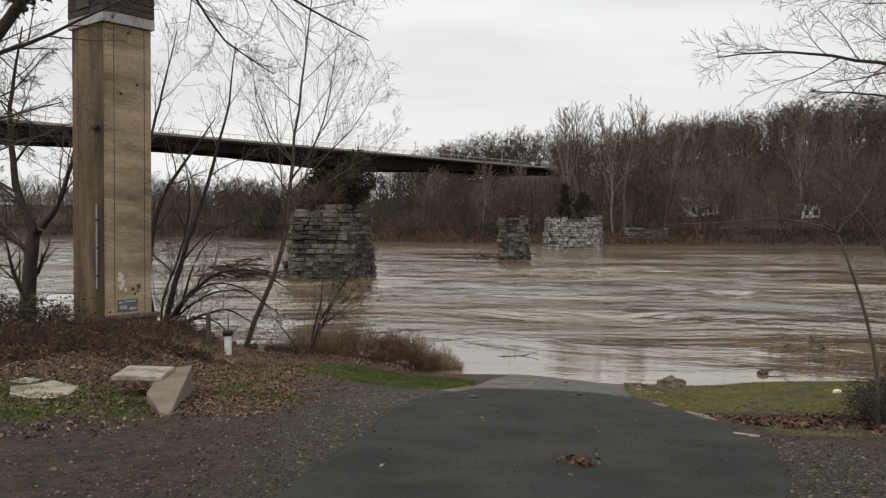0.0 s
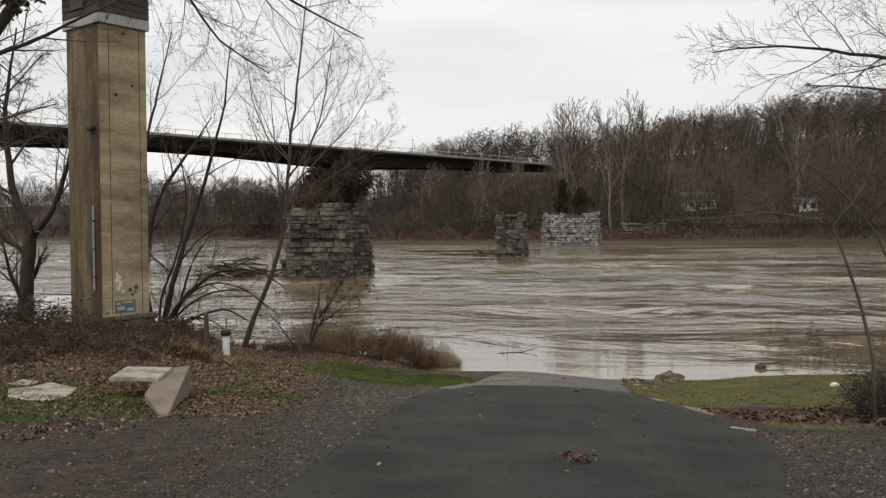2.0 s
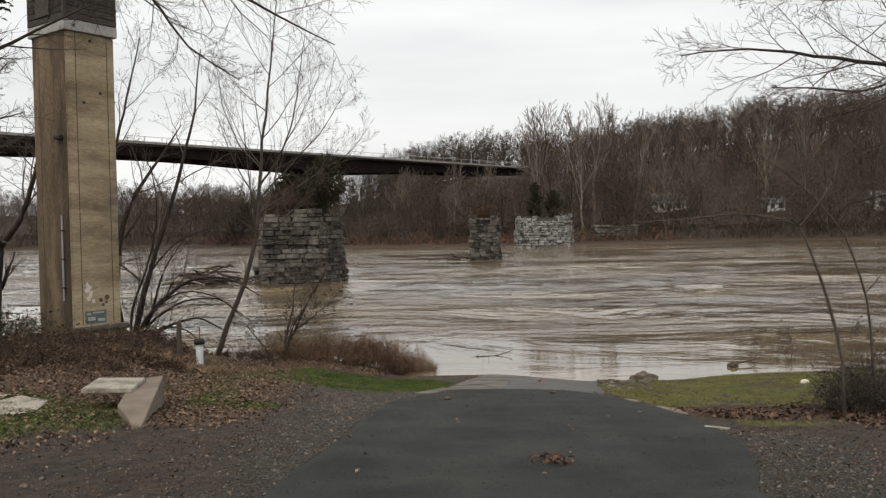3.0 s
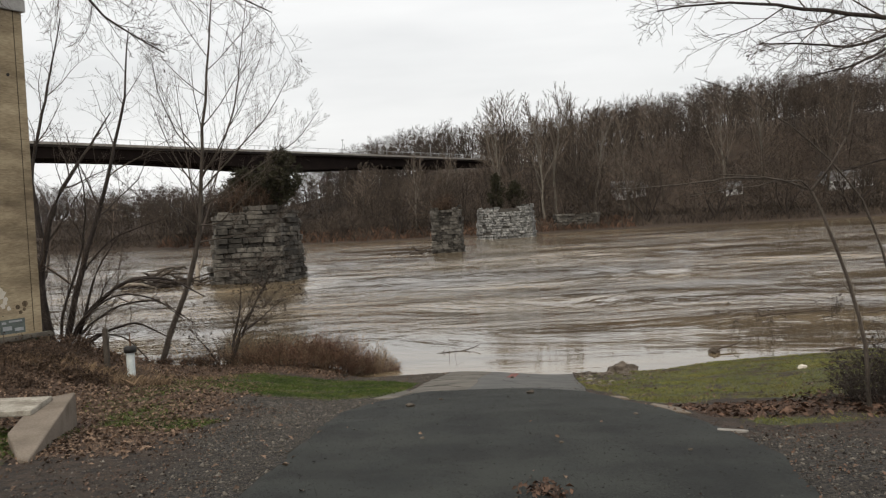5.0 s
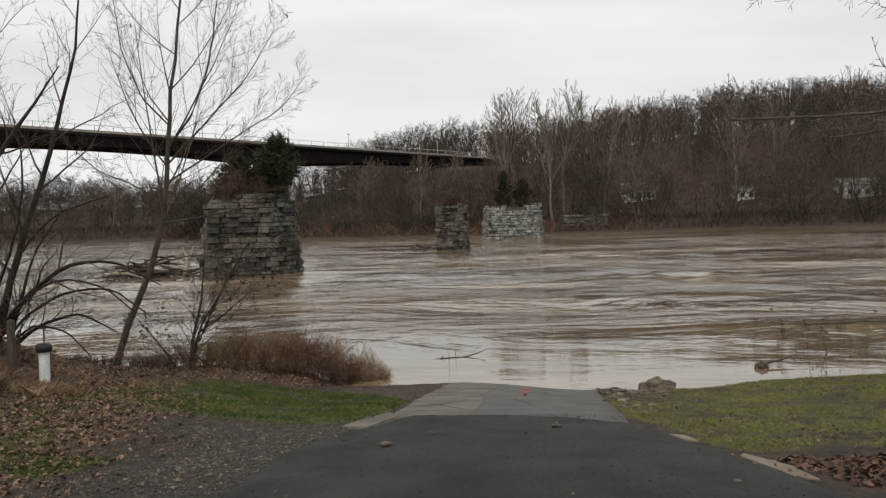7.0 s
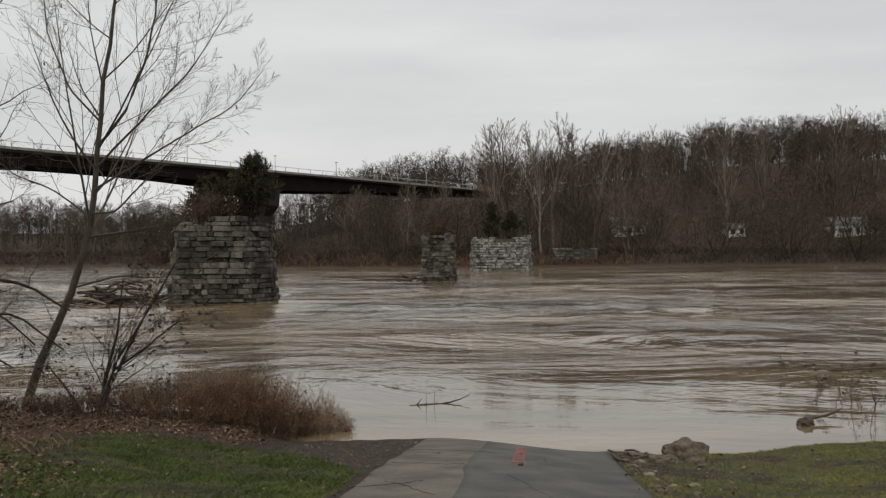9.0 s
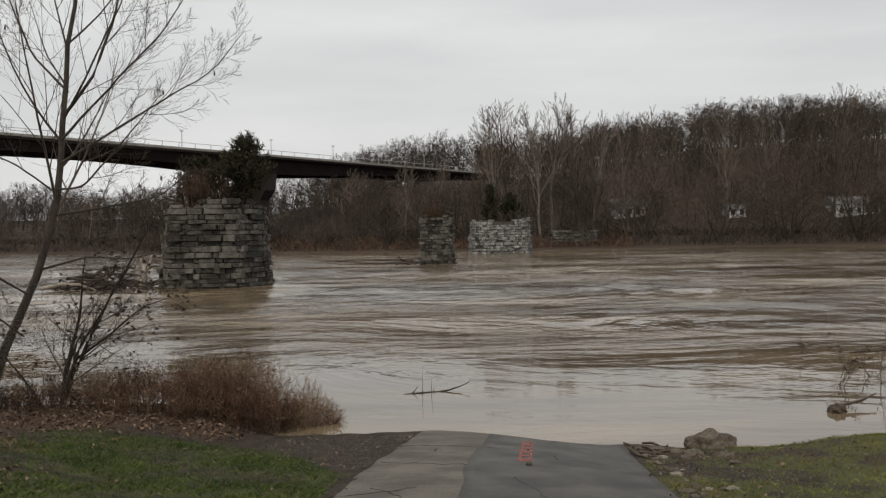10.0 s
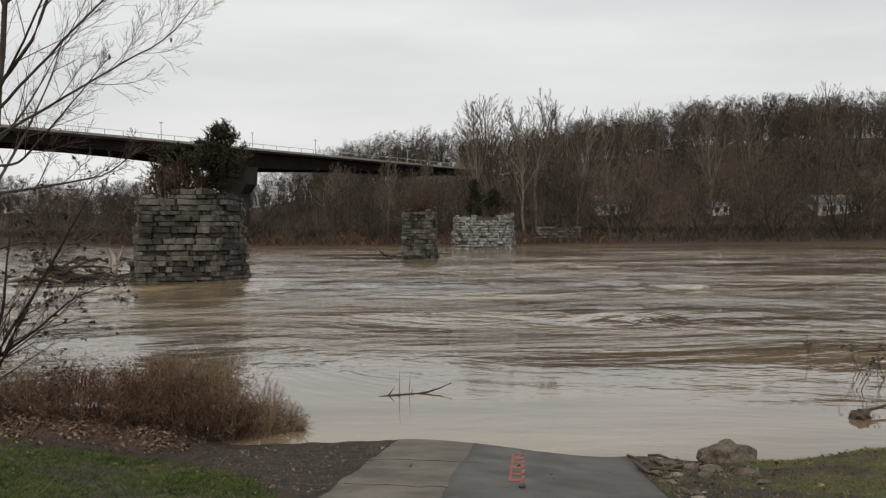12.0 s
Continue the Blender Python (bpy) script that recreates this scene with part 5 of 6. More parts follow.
MULTI_SPEC = [(16, 0, 0, 10, 44, 0.38, 0.25), (7, 0.12, 0.05, 6, 44, 0.5, 0.12), (5, 0.13, 0.03, 4, 42, 0.55, 0.1), (3, 0.12, 0.03, 0, 0, 0, 0)]


def multi_stem_tree():
    r = np.random.default_rng(62)
    t = thing("riverside_tree", (-9.4, 26.6, -2.5), "dark leafless many-stemmed tree with arching limbs at the water", "tree")
    out = []
    b = (-9.5, 26.6, -2.8)
    for line, r0 in (([b, (-9.7, 26.6, -1.6), (-10.1, 26.8, 0.2), (-9.6, 27.0, 2.6), (-8.6, 27.2, 4.1), (-7.9, 27.3, 5.2)], 0.17),
                     ([b, (-9.3, 26.6, -1.2), (-8.9, 26.8, 0.4), (-8.1, 27.0, 2.9), (-7.4, 27.1, 5.6), (-7.2, 27.2, 7.6)], 0.11),
                     ([b, (-9.2, 26.4, -1.5), (-8.5, 26.2, -0.5), (-7.4, 26.1, 0.3), (-6.2, 26.0, 0.3), (-5.2, 25.9, -0.3)], 0.1),
                     ([b, (-9.0, 26.4, -1.8), (-8.2, 26.2, -1.2), (-7.2, 26.1, -0.9), (-6.3, 26.0, -1.4)], 0.07),
                     ([b, (-9.7, 26.4, -1.4), (-10.5, 26.2, 0.1), (-11.2, 26.0, 2.2), (-11.5, 25.8, 5.0), (-11.3, 25.7, 7.5)], 0.13),
                     ([(-9.9, 26.8, 1.6), (-10.2, 27.0, 3.4), (-9.7, 27.2, 5.6), (-9.2, 27.4, 8.0)], 0.07),
                     ([b, (-9.1, 26.5, -1.9), (-8.8, 26.4, -1.0), (-8.3, 26.4, 0.6), (-7.6, 26.5, 1.6)], 0.06),
                     ([b, (-9.4, 26.8, -1.4), (-8.95, 26.9, 0.4), (-8.05, 27.0, 1.5), (-6.75, 27.1, 1.9)], 0.055),
                     ([b, (-9.05, 27.0, -1.2), (-8.05, 27.2, -0.5), (-6.85, 27.3, -0.4), (-5.85, 27.3, -1.2)], 0.05),
                     ([b, (-9.35, 26.4, -0.6), (-8.65, 26.2, 0.9), (-8.35, 26.1, 2.4), (-8.55, 26.1, 3.8)], 0.05),
                     ([b, (-8.85, 26.2, -1.6), (-8.25, 26.0, -1.15), (-7.45, 25.9, -1.3), (-6.85, 25.8, -1.95)], 0.04),
                     ([b, (-9.2, 26.0, -1.7), (-8.6, 25.8, -0.7), (-7.6, 25.7, -0.05), (-6.5, 25.6, -0.2), (-5.7, 25.5, -0.9)], 0.045),
                     ([b, (-9.9, 26.2, -1.5), (-10.3, 26.0, -0.6), (-10.9, 25.8, -0.2), (-11.5, 25.6, -0.7)], 0.045)):
        shaped(r, out, [(x + 0.45, y - 0.5, z) for x, y, z in line], r0, 0.015, MULTI_SPEC, 0.005)
    wood_parts(t, out, BARK_DARK, TWIG, 1)


multi_stem_tree()


def thin_pair():
    r = np.random.default_rng(63)
    t = thing("sapling", (-4.1, 24.9, -2.5), "thin dark sapling pair with a few clinging dead leaves", "sapling")
    spec = [(16, 0, 0, 13, 44, 0.45, 0.12), (5, 0.13, 0.04, 6, 42, 0.5, 0.15), (3, 0.13, 0.02, 3, 42, 0.55, 0.2), (2, 0.1, 0, 0, 0, 0, 0)]
    out = []
    shaped(r, out, [(-4.1, 24.9, -2.6), (-3.95, 24.9, -1.6), (-3.7, 24.9, -0.6), (-3.6, 24.9, 0.4)], 0.05, 0.008, spec, 0.004)
    shaped(r, out, [(-4.0, 24.9, -2.0), (-3.7, 24.8, -1.2), (-3.2, 24.8, -0.4), (-2.8, 24.7, 0.2)], 0.035, 0.006, spec, 0.004)
    shaped(r, out, [(-4.05, 24.9, -2.2), (-3.6, 24.8, -1.2), (-3.1, 24.8, -0.2), (-2.6, 24.7, 0.6), (-2.3, 24.6, 1.1)], 0.04, 0.006, spec, 0.004)
    shaped(r, out, [(-3.8, 24.9, -1.4), (-3.2, 24.7, -1.0), (-2.6, 24.6, -0.5), (-2.0, 24.5, -0.3)], 0.025, 0.005, spec, 0.004)
    shaped(r, out, [(-4.2, 25.0, -2.5), (-4.7, 25.0, -1.7), (-5.3, 25.1, -1.0)], 0.03, 0.006, spec, 0.004)
    wood_parts(t, out, BARK_DARK, TWIG, 1)
    tips = np.array([p[-1] for lv, p, q in out if lv >= 1])
    part("dead_foliage", Geo().add(*flakes(r, tips[r.integers(len(tips), size=480)] - [0, 0, 0.03], 0.042, 1.5, 0.5)), BARK_DARK, t)


thin_pair()


def left_snag():
    r = np.random.default_rng(64)
    t = thing("bare_tree", (-12.0, 23.6, -1.6), "dark leafless tree on the bank behind the tower", "tree")
    spec = [(16, 0, 0, 10, 48, 0.42, 0.2), (6, 0.12, 0.03, 7, 42, 0.5, 0.2), (4, 0.12, 0.03, 5, 40, 0.5, 0.15), (3, 0.12, 0.02, 3, 40, 0.5, 0.2), (2, 0.1, 0, 0, 0, 0, 0)]
    out = []
    shaped(r, out, [(-12.0, 23.6, -1.8), (-12.0, 23.6, -0.6), (-11.9, 23.6, 0.6), (-11.8, 23.6, 1.5)], 0.24, 0.17, [spec[0][:3] + (4, 48, 0.8, 0.3)] + spec[1:], 0.005)
    shaped(r, out, [(-11.8, 23.6, 1.4), (-12.4, 23.7, 2.8), (-12.6, 23.8, 5.0), (-12.2, 23.8, 7.4)], 0.13, 0.02, spec, 0.005)
    shaped(r, out, [(-11.8, 23.6, 1.3), (-11.0, 23.4, 2.2), (-10.5, 23.3, 3.6), (-10.2, 23.2, 5.6)], 0.1, 0.02, spec, 0.005)
    shaped(r, out, [(-11.9, 23.6, 0.9), (-12.9, 23.4, 1.6), (-13.8, 23.2, 2.0)], 0.08, 0.02, spec, 0.005)
    wood_parts(t, out, BARK_DARK, TWIG, 1)


left_snag()

HANG_SPEC = [(16, 0, 0, 13, 40, 0.36, 0.2), (7, 0.09, 0.0, 8, 40, 0.5, 0.12), (5, 0.1, 0.02, 6, 38, 0.55, 0.1), (3, 0.09, 0.04, 0, 0, 0, 0)]


def big_left_tree():
    """The large tree beside the lane whose boughs reach across above the tower."""
    r = np.random.default_rng(65)
    t = thing("large_tree", (-13.2, 15.5, -0.7), "large ivy-clad leafless tree with long drooping boughs", "tree")
    out = []
    shaped(r, out, [(-13.2, 15.5, -1.0), (-13.1, 15.6, 2.5), (-12.6, 16.2, 6.0), (-12.2, 16.6, 9.5), (-12.0, 16.8, 13.0)], 0.42, 0.12, [HANG_SPEC[0][:3] + (5, 45, 0.3, 0.5)] + HANG_SPEC[1:], 0.006)
    for line, r0 in (([(-12.4, 16.4, 8.0), (-10.0, 17.5, 9.0), (-7.4, 18.6, 8.9), (-5.2, 19.4, 8.0), (-3.4, 19.8, 7.0), (-1.8, 20.0, 6.2)], 0.13),
                     ([(-7.6, 18.5, 8.9), (-6.4, 18.7, 7.9), (-5.6, 18.8, 6.8), (-5.0, 18.9, 5.9), (-3.9, 19.0, 5.2)], 0.055),
                     ([(-6.0, 19.1, 8.4), (-4.4, 19.4, 8.3), (-2.8, 19.5, 7.9), (-1.6, 19.6, 7.5)], 0.05),
                     ([(-9.6, 17.6, 9.0), (-8.2, 18.0, 8.0), (-7.4, 18.2, 7.3), (-6.9, 18.2, 6.5)], 0.045),
                     ([(-13.0, 15.6, -0.8), (-11.6, 15.8, 1.5), (-10.2, 16.0, 3.3), (-8.65, 16.0, 5.3), (-8.05, 16.0, 6.15), (-7.2, 16.1, 7.6), (-6.4, 16.2, 9.2)], 0.17),
                     ([(-12.6, 16.8, 5.4), (-11.0, 18.2, 5.2), (-10.0, 19.0, 4.4), (-9.3, 19.4, 3.8)], 0.05),
                     ([(-12.8, 16.6, 3.2), (-11.4, 18.4, 3.4), (-10.6, 19.2, 2.8), (-9.9, 19.6, 2.0)], 0.045),
                     ([(-10.4, 15.9, 3.1), (-10.0, 17.0, 4.0), (-9.4, 18.0, 4.6), (-8.9, 18.6, 5.6)], 0.05),
                     ([(-12.9, 15.8, 4.0), (-11.4, 17.4, 4.6), (-10.4, 18.6, 4.2), (-9.6, 19.3, 3.4)], 0.05),
                     ([(-12.4, 16.4, 7.0), (-11.2, 17.4, 6.6), (-10.0, 18.2, 5.6), (-9.4, 18.6, 4.9)], 0.05),
                     ([(-12.6, 16.2, 6.4), (-11.6, 17.2, 7.4), (-10.4, 18.0, 7.5), (-9.5, 18.4, 6.9)], 0.06),
                     ([(-12.9, 15.8, 4.4), (-12.0, 17.2, 5.6), (-11.0, 18.2, 6.2), (-10.0, 18.8, 6.0)], 0.055),
                     ([(-12.4, 16.4, 7.6), (-11.4, 17.2, 8.2), (-10.2, 17.8, 8.0), (-9.2, 18.2, 7.4)], 0.06),
                     ([(-13.0, 15.7, 2.4), (-12.2, 17.2, 3.0), (-11.4, 18.2, 3.0), (-10.4, 19.0, 2.4)], 0.05)):
        low = max(p[2] for p in line) < 7.5 and r0 < 0.1
        shaped(r, out, line, r0 * 0.65 if low else r0, 0.012 if r0 < 0.15 else 0.08, [(16, 0, 0, 15, 42, 0.2, 0.2)] + HANG_SPEC[1:] if low else HANG_SPEC, 0.005)
    wood_parts(t, out, BARK_DARK, TWIG, 1)
    a = np.array([(-8.15, 16.0, 6.1), (-7.9, 16.0, 6.5), (-7.6, 16.05, 6.9)])
    pts = np.concatenate([a[r.integers(3, size=500)] + r.normal(0, 0.17, (500, 3))])
    part("ivy", Geo().add(*flakes(r, pts, 0.07, 1.4, 0.3)), IVY, t, "dark green ivy clump")


big_left_tree()


def big_right_tree():
    r = np.random.default_rng(66)
    t = thing("large_tree", (13.5, 17.5, -1.5), "large leafless tree spreading long boughs over the verge", "tree")
    out = []
    shaped(r, out, [(13.5, 17.5, -1.9), (13.4, 17.4, 2.5), (13.1, 17.3, 6.0), (12.9, 17.2, 12.0)], 0.4, 0.12, [HANG_SPEC[0][:3] + (5, 45, 0.3, 0.5)] + HANG_SPEC[1:], 0.006)
    for line, r0 in (([(13.2, 17.3, 4.2), (11.2, 17.2, 4.9), (9.4, 17.1, 5.12), (7.9, 17.1, 5.3), (6.9, 17.1, 5.42), (5.7, 17.1, 5.25)], 0.07),
                     ([(13.1, 17.3, 5.8), (11.0, 17.0, 6.3), (9.0, 16.8, 6.5), (7.2, 16.7, 6.4)], 0.065),
                     ([(11.4, 17.2, 5.3), (10.4, 17.0, 4.7), (9.4, 16.9, 4.4), (8.4, 16.8, 4.5), (7.5, 16.7, 4.5)], 0.04),
                     ([(13.2, 17.2, 3.6), (11.6, 16.9, 3.8), (10.4, 16.6, 3.5), (9.3, 16.3, 3.2)], 0.05),
                     ([(13.2, 17.2, 3.0), (11.6, 17.4, 2.4), (10.4, 17.5, 2.3), (9.5, 17.5, 2.1)], 0.045),
                     ([(10.6, 16.7, 4.6), (9.2, 16.5, 4.0), (8.2, 16.4, 3.8)], 0.028),
                     ([(13.2, 17.2, 4.2), (11.8, 16.2, 4.6), (10.0, 15.6, 4.4), (8.6, 15.2, 3.8)], 0.06)):
        shaped(r, out, line, r0, 0.012, HANG_SPEC, 0.005)
    wood_parts(t, out, BARK_DARK, TWIG, 1)


big_right_tree()


def verge_sapling():
    r = np.random.default_rng(67)
    t = thing("young_tree", (6.25, 11.6, -1.1), "crooked grey sapling with long drooping side branches", "tree")
    spec = [(16, 0, 0, 5, 45, 0.3, 0.3), (6, 0.1, 0.02, 5, 42, 0.5, 0.2), (3, 0.12, 0.02, 3, 42, 0.5, 0.2), (2, 0.1, 0, 0, 0, 0, 0)]
    out = []
    shaped(r, out, [(6.25, 11.6, -1.2), (6.2, 11.6, -0.15), (6.08, 11.7, 0.5), (5.9, 11.8, 1.2), (5.74, 11.9, 1.67)], 0.03, 0.018, [spec[0][:3] + (1, 45, 0.2, 0.5)] + spec[1:], 0.003)
    for line, r0 in (([(5.74, 11.9, 1.67), (5.3, 11.8, 1.83), (4.7, 11.6, 1.87), (4.1, 11.4, 1.82), (3.1, 11.2, 1.77)], 0.0145),
                     ([(5.74, 11.9, 1.67), (5.5, 11.7, 1.8), (5.2, 11.4, 1.78), (4.75, 11.3, 1.86), (4.2, 11.2, 1.9)], 0.011),
                     ([(5.3, 11.8, 1.82), (4.9, 11.7, 1.74), (4.5, 11.6, 1.72), (4.0, 11.5, 1.66)], 0.008),
                     ([(5.74, 11.9, 1.66), (5.9, 11.7, 1.95), (6.2, 11.8, 2.35), (6.35, 11.9, 2.9)], 0.02)):
        shaped(r, out, line, r0, 0.007, spec, 0.0035)
    wood_parts(t, out, BARK, TWIG, 1)
    r2 = np.random.default_rng(68)
    out = []
    t = thing("sapling", (6.9, 11.9, -1.1), "thin grey sapling in a tangle of brush", "sapling")
    shaped(r2, out, [(6.9, 11.9, -1.2), (6.75, 11.9, 0.6), (6.4, 11.9, 1.6), (5.94, 11.9, 2.16), (5.5, 11.85, 2.47), (5.0, 11.8, 2.8), (4.6, 11.8, 3.03), (4.25, 11.8, 3.12)], 0.024, 0.004,
           [spec[0][:3] + (7, 45, 0.16, 0.3)] + spec[1:], 0.0025)
    wood_parts(t, out, BARK, TWIG, 1)


verge_sapling()

# ---- thickets ----
TANGLE = [(5, 0.2, -0.02, 6, 45, 0.6, 0.1), (3, 0.2, -0.04, 5, 45, 0.5, 0.2), (1, 0.2, 0, 0, 0, 0, 0)]
for k, (x, y, rx, ry, h, n) in enumerate([(6.6, 11.9, 0.38, 0.35, 1.05, 60), (7.5, 12.2, 0.8, 0.6, 1.15, 80)]):
    shrub("brush_thicket", x, y, rx, ry, h, n, BARK_DARK, "dark tangled leafless brush at the sapling's foot", 70 + k, "thicket", 0.003, 350, BARK_DARK, 0.03, group="verge thickets", r0=0.009, spec=TANGLE)
for k, (x, y, rx, ry, h, n) in enumerate([(-7.0, 18.4, 1.1, 0.8, 0.5, 110), (-8.6, 18.5, 1.3, 0.8, 0.55, 110), (-10.3, 19.3, 1.4, 1.0, 1.0, 110),
                                          (-7.9, 16.6, 1.3, 0.9, 0.7, 100), (-9.9, 17.0, 1.5, 1.0, 0.8, 110), (-6.4, 20.0, 0.8, 0.7, 0.42, 60), (-12.0, 18.4, 1.4, 1.1, 0.9, 90),
                                          (-6.7, 16.3, 1.0, 0.8, 0.4, 70), (-8.5, 15.0, 1.3, 0.7, 0.42, 80), (-10.6, 15.2, 1.4, 0.9, 0.55, 80), (-5.7, 17.6, 0.8, 0.6, 0.35, 45)]):
    shrub("bramble_thicket", x, y, rx, ry, h, n, BRAMBLE, "brown leafless bramble thicket on the bank", 80 + k, "thicket", 0.004, 900, BRAMBLE, 0.032, group="bank brambles", r0=0.009, spec=TANGLE)
for k, (x, y, rx, ry, h, n) in enumerate([(-1.2, 25.4, 1.1, 0.9, 1.1, 190), (-2.6, 25.2, 1.2, 0.9, 0.8, 140), (-4.2, 25.3, 1.2, 0.9, 0.55, 100), (-5.7, 25.4, 1.2, 0.8, 0.42, 80), (-0.15, 25.7, 0.6, 0.6, 0.62, 80), (-7.2, 25.0, 1.1, 0.8, 0.4, 60)]):
    shrub("russet_thicket", x, y, rx, ry, h, n, RUSSET if k < 2 or k == 4 else BRAMBLE, "russet-brown dry thicket leaning over the river's edge", 90 + k, "thicket", 0.004,
          900 if k < 2 else 500, RUSSET, 0.028, lean=0.6, group="water's edge thickets", r0=0.008)

for k, (x, y, rx, ry, h, n) in enumerate([(-0.9, 25.5, 1.2, 0.8, 1.15, 110), (-2.6, 25.2, 1.5, 0.8, 0.95, 90), (0.05, 25.8, 0.5, 0.5, 0.7, 60), (-4.6, 25.3, 1.6, 0.8, 0.7, 50)]):
    shrub("dry_weeds", x, y, rx, ry, h, n, STRAW, "pale straw-coloured weed stalks among the russet thicket", 190 + k, "weeds", 0.0035, 200, STRAW, 0.02, lean=0.5,
          group="water's edge weeds", r0=0.006)


r = np.random.default_rng(97)
ivy_at = np.stack([r.normal(-10.2, 1.0, 1700), r.normal(18.6, 0.7, 1700), np.zeros(1700)], 1)
ivy_at[:, 2] = land(ivy_at[:, 0], ivy_at[:, 1]) + np.abs(r.normal(0.3, 0.22, 1700))
single("ivy_patch", Geo().add(*flakes(r, ivy_at, 0.05, 1.0, 0.3)), IVY, "dull green ivy scrambling over the brambles", "ivy", kind="stuff")


def dry_grass(cx, cy, rx, ry, h, n, seed):
    r = np.random.default_rng(seed)
    a, q = r.uniform(0, 6.28, n), np.sqrt(r.random(n))
    px, py = cx + np.cos(a) * rx * q, cy + np.sin(a) * ry * q
    z = land(px, py) - 0.02
    single("dry_grass", Geo().add(*blades(r, np.stack([px, py, z], 1), h, 0.0028, 0.5)), STRAW, "straw-coloured tall dry grass on the bank", "grass", kind="stuff")


dry_grass(-5.6, 18.4, 1.6, 0.6, 0.17, 2200, 1)
dry_grass(-4.4, 20.6, 1.6, 0.9, 0.13, 380, 2)

# ---- bits on the bank ----
pz = float(land(-5.07, 19.4))
pipe = thing("well_pipe", (-5.07, 19.4, pz), "white plastic standpipe with black cap and rusty rod", "pipe")
c = np.array([-5.07, 19.4, 0])
part("tube", tubes(Geo(), [([c + [0, 0, z] for z in (pz - 0.1, pz + 0.2, -0.9)], [0.085, 0.085, 0.085])], 18), PVC, pipe, smooth=True)
cap = part("cap", tubes(Geo(), [([c + [0, 0, z] for z in (-0.92, -0.915, -0.82, -0.78, -0.775)], [0.08, 0.125, 0.13, 0.1, 0.0])], 14), BLACK, pipe, "ragged black cap")
part("rod", tubes(Geo(), [([c + [0.01, 0, z] for z in (-0.8, -0.62, -0.5)], [0.014, 0.014, 0.012])], 6), RUST, cap)
pz = float(land(-5.45, 19.1))
bm = box((-5.5, 19.05, pz - 0.2), (-5.4, 19.15, -0.34), 0.012)
single("fence_post", bm, BARK, "weathered grey wooden post in dry grass", "post")
bm = bmesh.new()
plan = [(-4.72, 13.9), (-4.32, 14.26), (-3.46, 10.57), (-3.62, 10.7), (-4.25, 11.9)]
tops, lows = [bm.verts.new((x, y, -0.73)) for x, y in plan[::-1]], [bm.verts.new((x, y, -1.35)) for x, y in plan[::-1]]
bm.faces.new(tops)
for a in range(5):
    bm.faces.new((lows[a], lows[(a + 1) % 5], tops[(a + 1) % 5], tops[a]))
bmesh.ops.bevel(bm, geom=[e for e in bm.edges if len(e.link_faces) == 2], offset=0.012, segments=1, affect="EDGES")
single("concrete_block", bm, CONCRETE_DIRTY, "long worn concrete kerb block sunk in soil", "concrete block")
lid_m = Matrix.Translation((-4.78, 13.25, -0.69)) @ Matrix.Rotation(radians(6), 4, "Z") @ Matrix.Rotation(radians(2), 4, "Y")
single("flat_slab", turned(box((-0.38, -0.48, -0.035), (0.38, 0.48, 0.035), 0.01), lid_m), SLAB, "pale concrete cover slab lying on the block", "slab")


def broken_slab(name, outline, z_off, thick, mat, label):
    bm = bmesh.new()
    top = [bm.verts.new((x, y, float(land(x, y)) + z_off)) for x, y in outline]
    low = [bm.verts.new((x, y, float(land(x, y)) + z_off - thick)) for x, y in outline]
    bm.faces.new(top)
    n = len(outline)
    for a in range(n):
        bm.faces.new((low[a], low[(a + 1) % n], top[(a + 1) % n], top[a]))
    bmesh.ops.bevel(bm, geom=[e for e in bm.edges if len(e.link_faces) == 2], offset=0.008, segments=1, affect="EDGES")
    single(name, bm, mat, label, "slab", "broken slabs")


broken_slab("broken_slab", [(-6.25, 11.9), (-5.95, 11.75), (-5.6, 11.85), (-5.55, 12.3), (-5.75, 13.05), (-6.2, 13.1), (-6.3, 12.7), (-6.55, 12.5)], 0.03, 0.1, SLAB, "broken pale concrete slab lying flat in grass")
broken_slab("broken_slab", [(-6.75, 12.8), (-6.4, 12.75), (-6.35, 13.1), (-6.7, 13.2)], 0.03, 0.1, SLAB, "small broken pale concrete slab in soil")
broken_slab("broken_slab", [(3.66, 10.12), (3.93, 10.03), (4.0, 10.12), (3.72, 10.26)], 0.022, 0.06, DECK, "white flat stone at the asphalt's edge")
broken_slab("broken_slab", [(3.82, 11.75), (3.98, 11.65), (4.08, 12.3), (3.96, 13.0), (3.84, 12.8)], 0.025, 0.08, CONCRETE_DIRTY, "weathered concrete edging beside the asphalt")
broken_slab("broken_slab", [(3.76, 14.0), (3.9, 13.95), (3.94, 14.4), (3.77, 14.5)], 0.02, 0.08, CONCRETE_DIRTY, "weathered concrete edging beside the asphalt")
broken_slab("broken_slab", [(0.0, 15.6), (0.35, 15.5), (0.75, 16.7), (0.62, 17.3), (0.3, 16.6)], 0.02, 0.08, CONCRETE_LIGHT, "broken concrete apron beside the ramp")


def boulder(name, x, y, z, rx, ry, rz, seed, mat, label, category="rock", group=""):
    bm = bmesh.new()
    bmesh.ops.create_icosphere(bm, subdivisions=4 if rx > 0.3 else 2, radius=1)
    for v in bm.verts:
        d = noise.noise(v.co * 1.3 + Vector((seed, 0, 0))) * 0.38 + noise.noise(v.co * 3.1 + Vector((0, seed, 0))) * 0.2
        v.co *= 1 + d
        v.co = Vector((x + v.co.x * rx, y + v.co.y * ry, z + v.co.z * rz))
    return single(name, bm, mat, label, category, group, smooth=False)


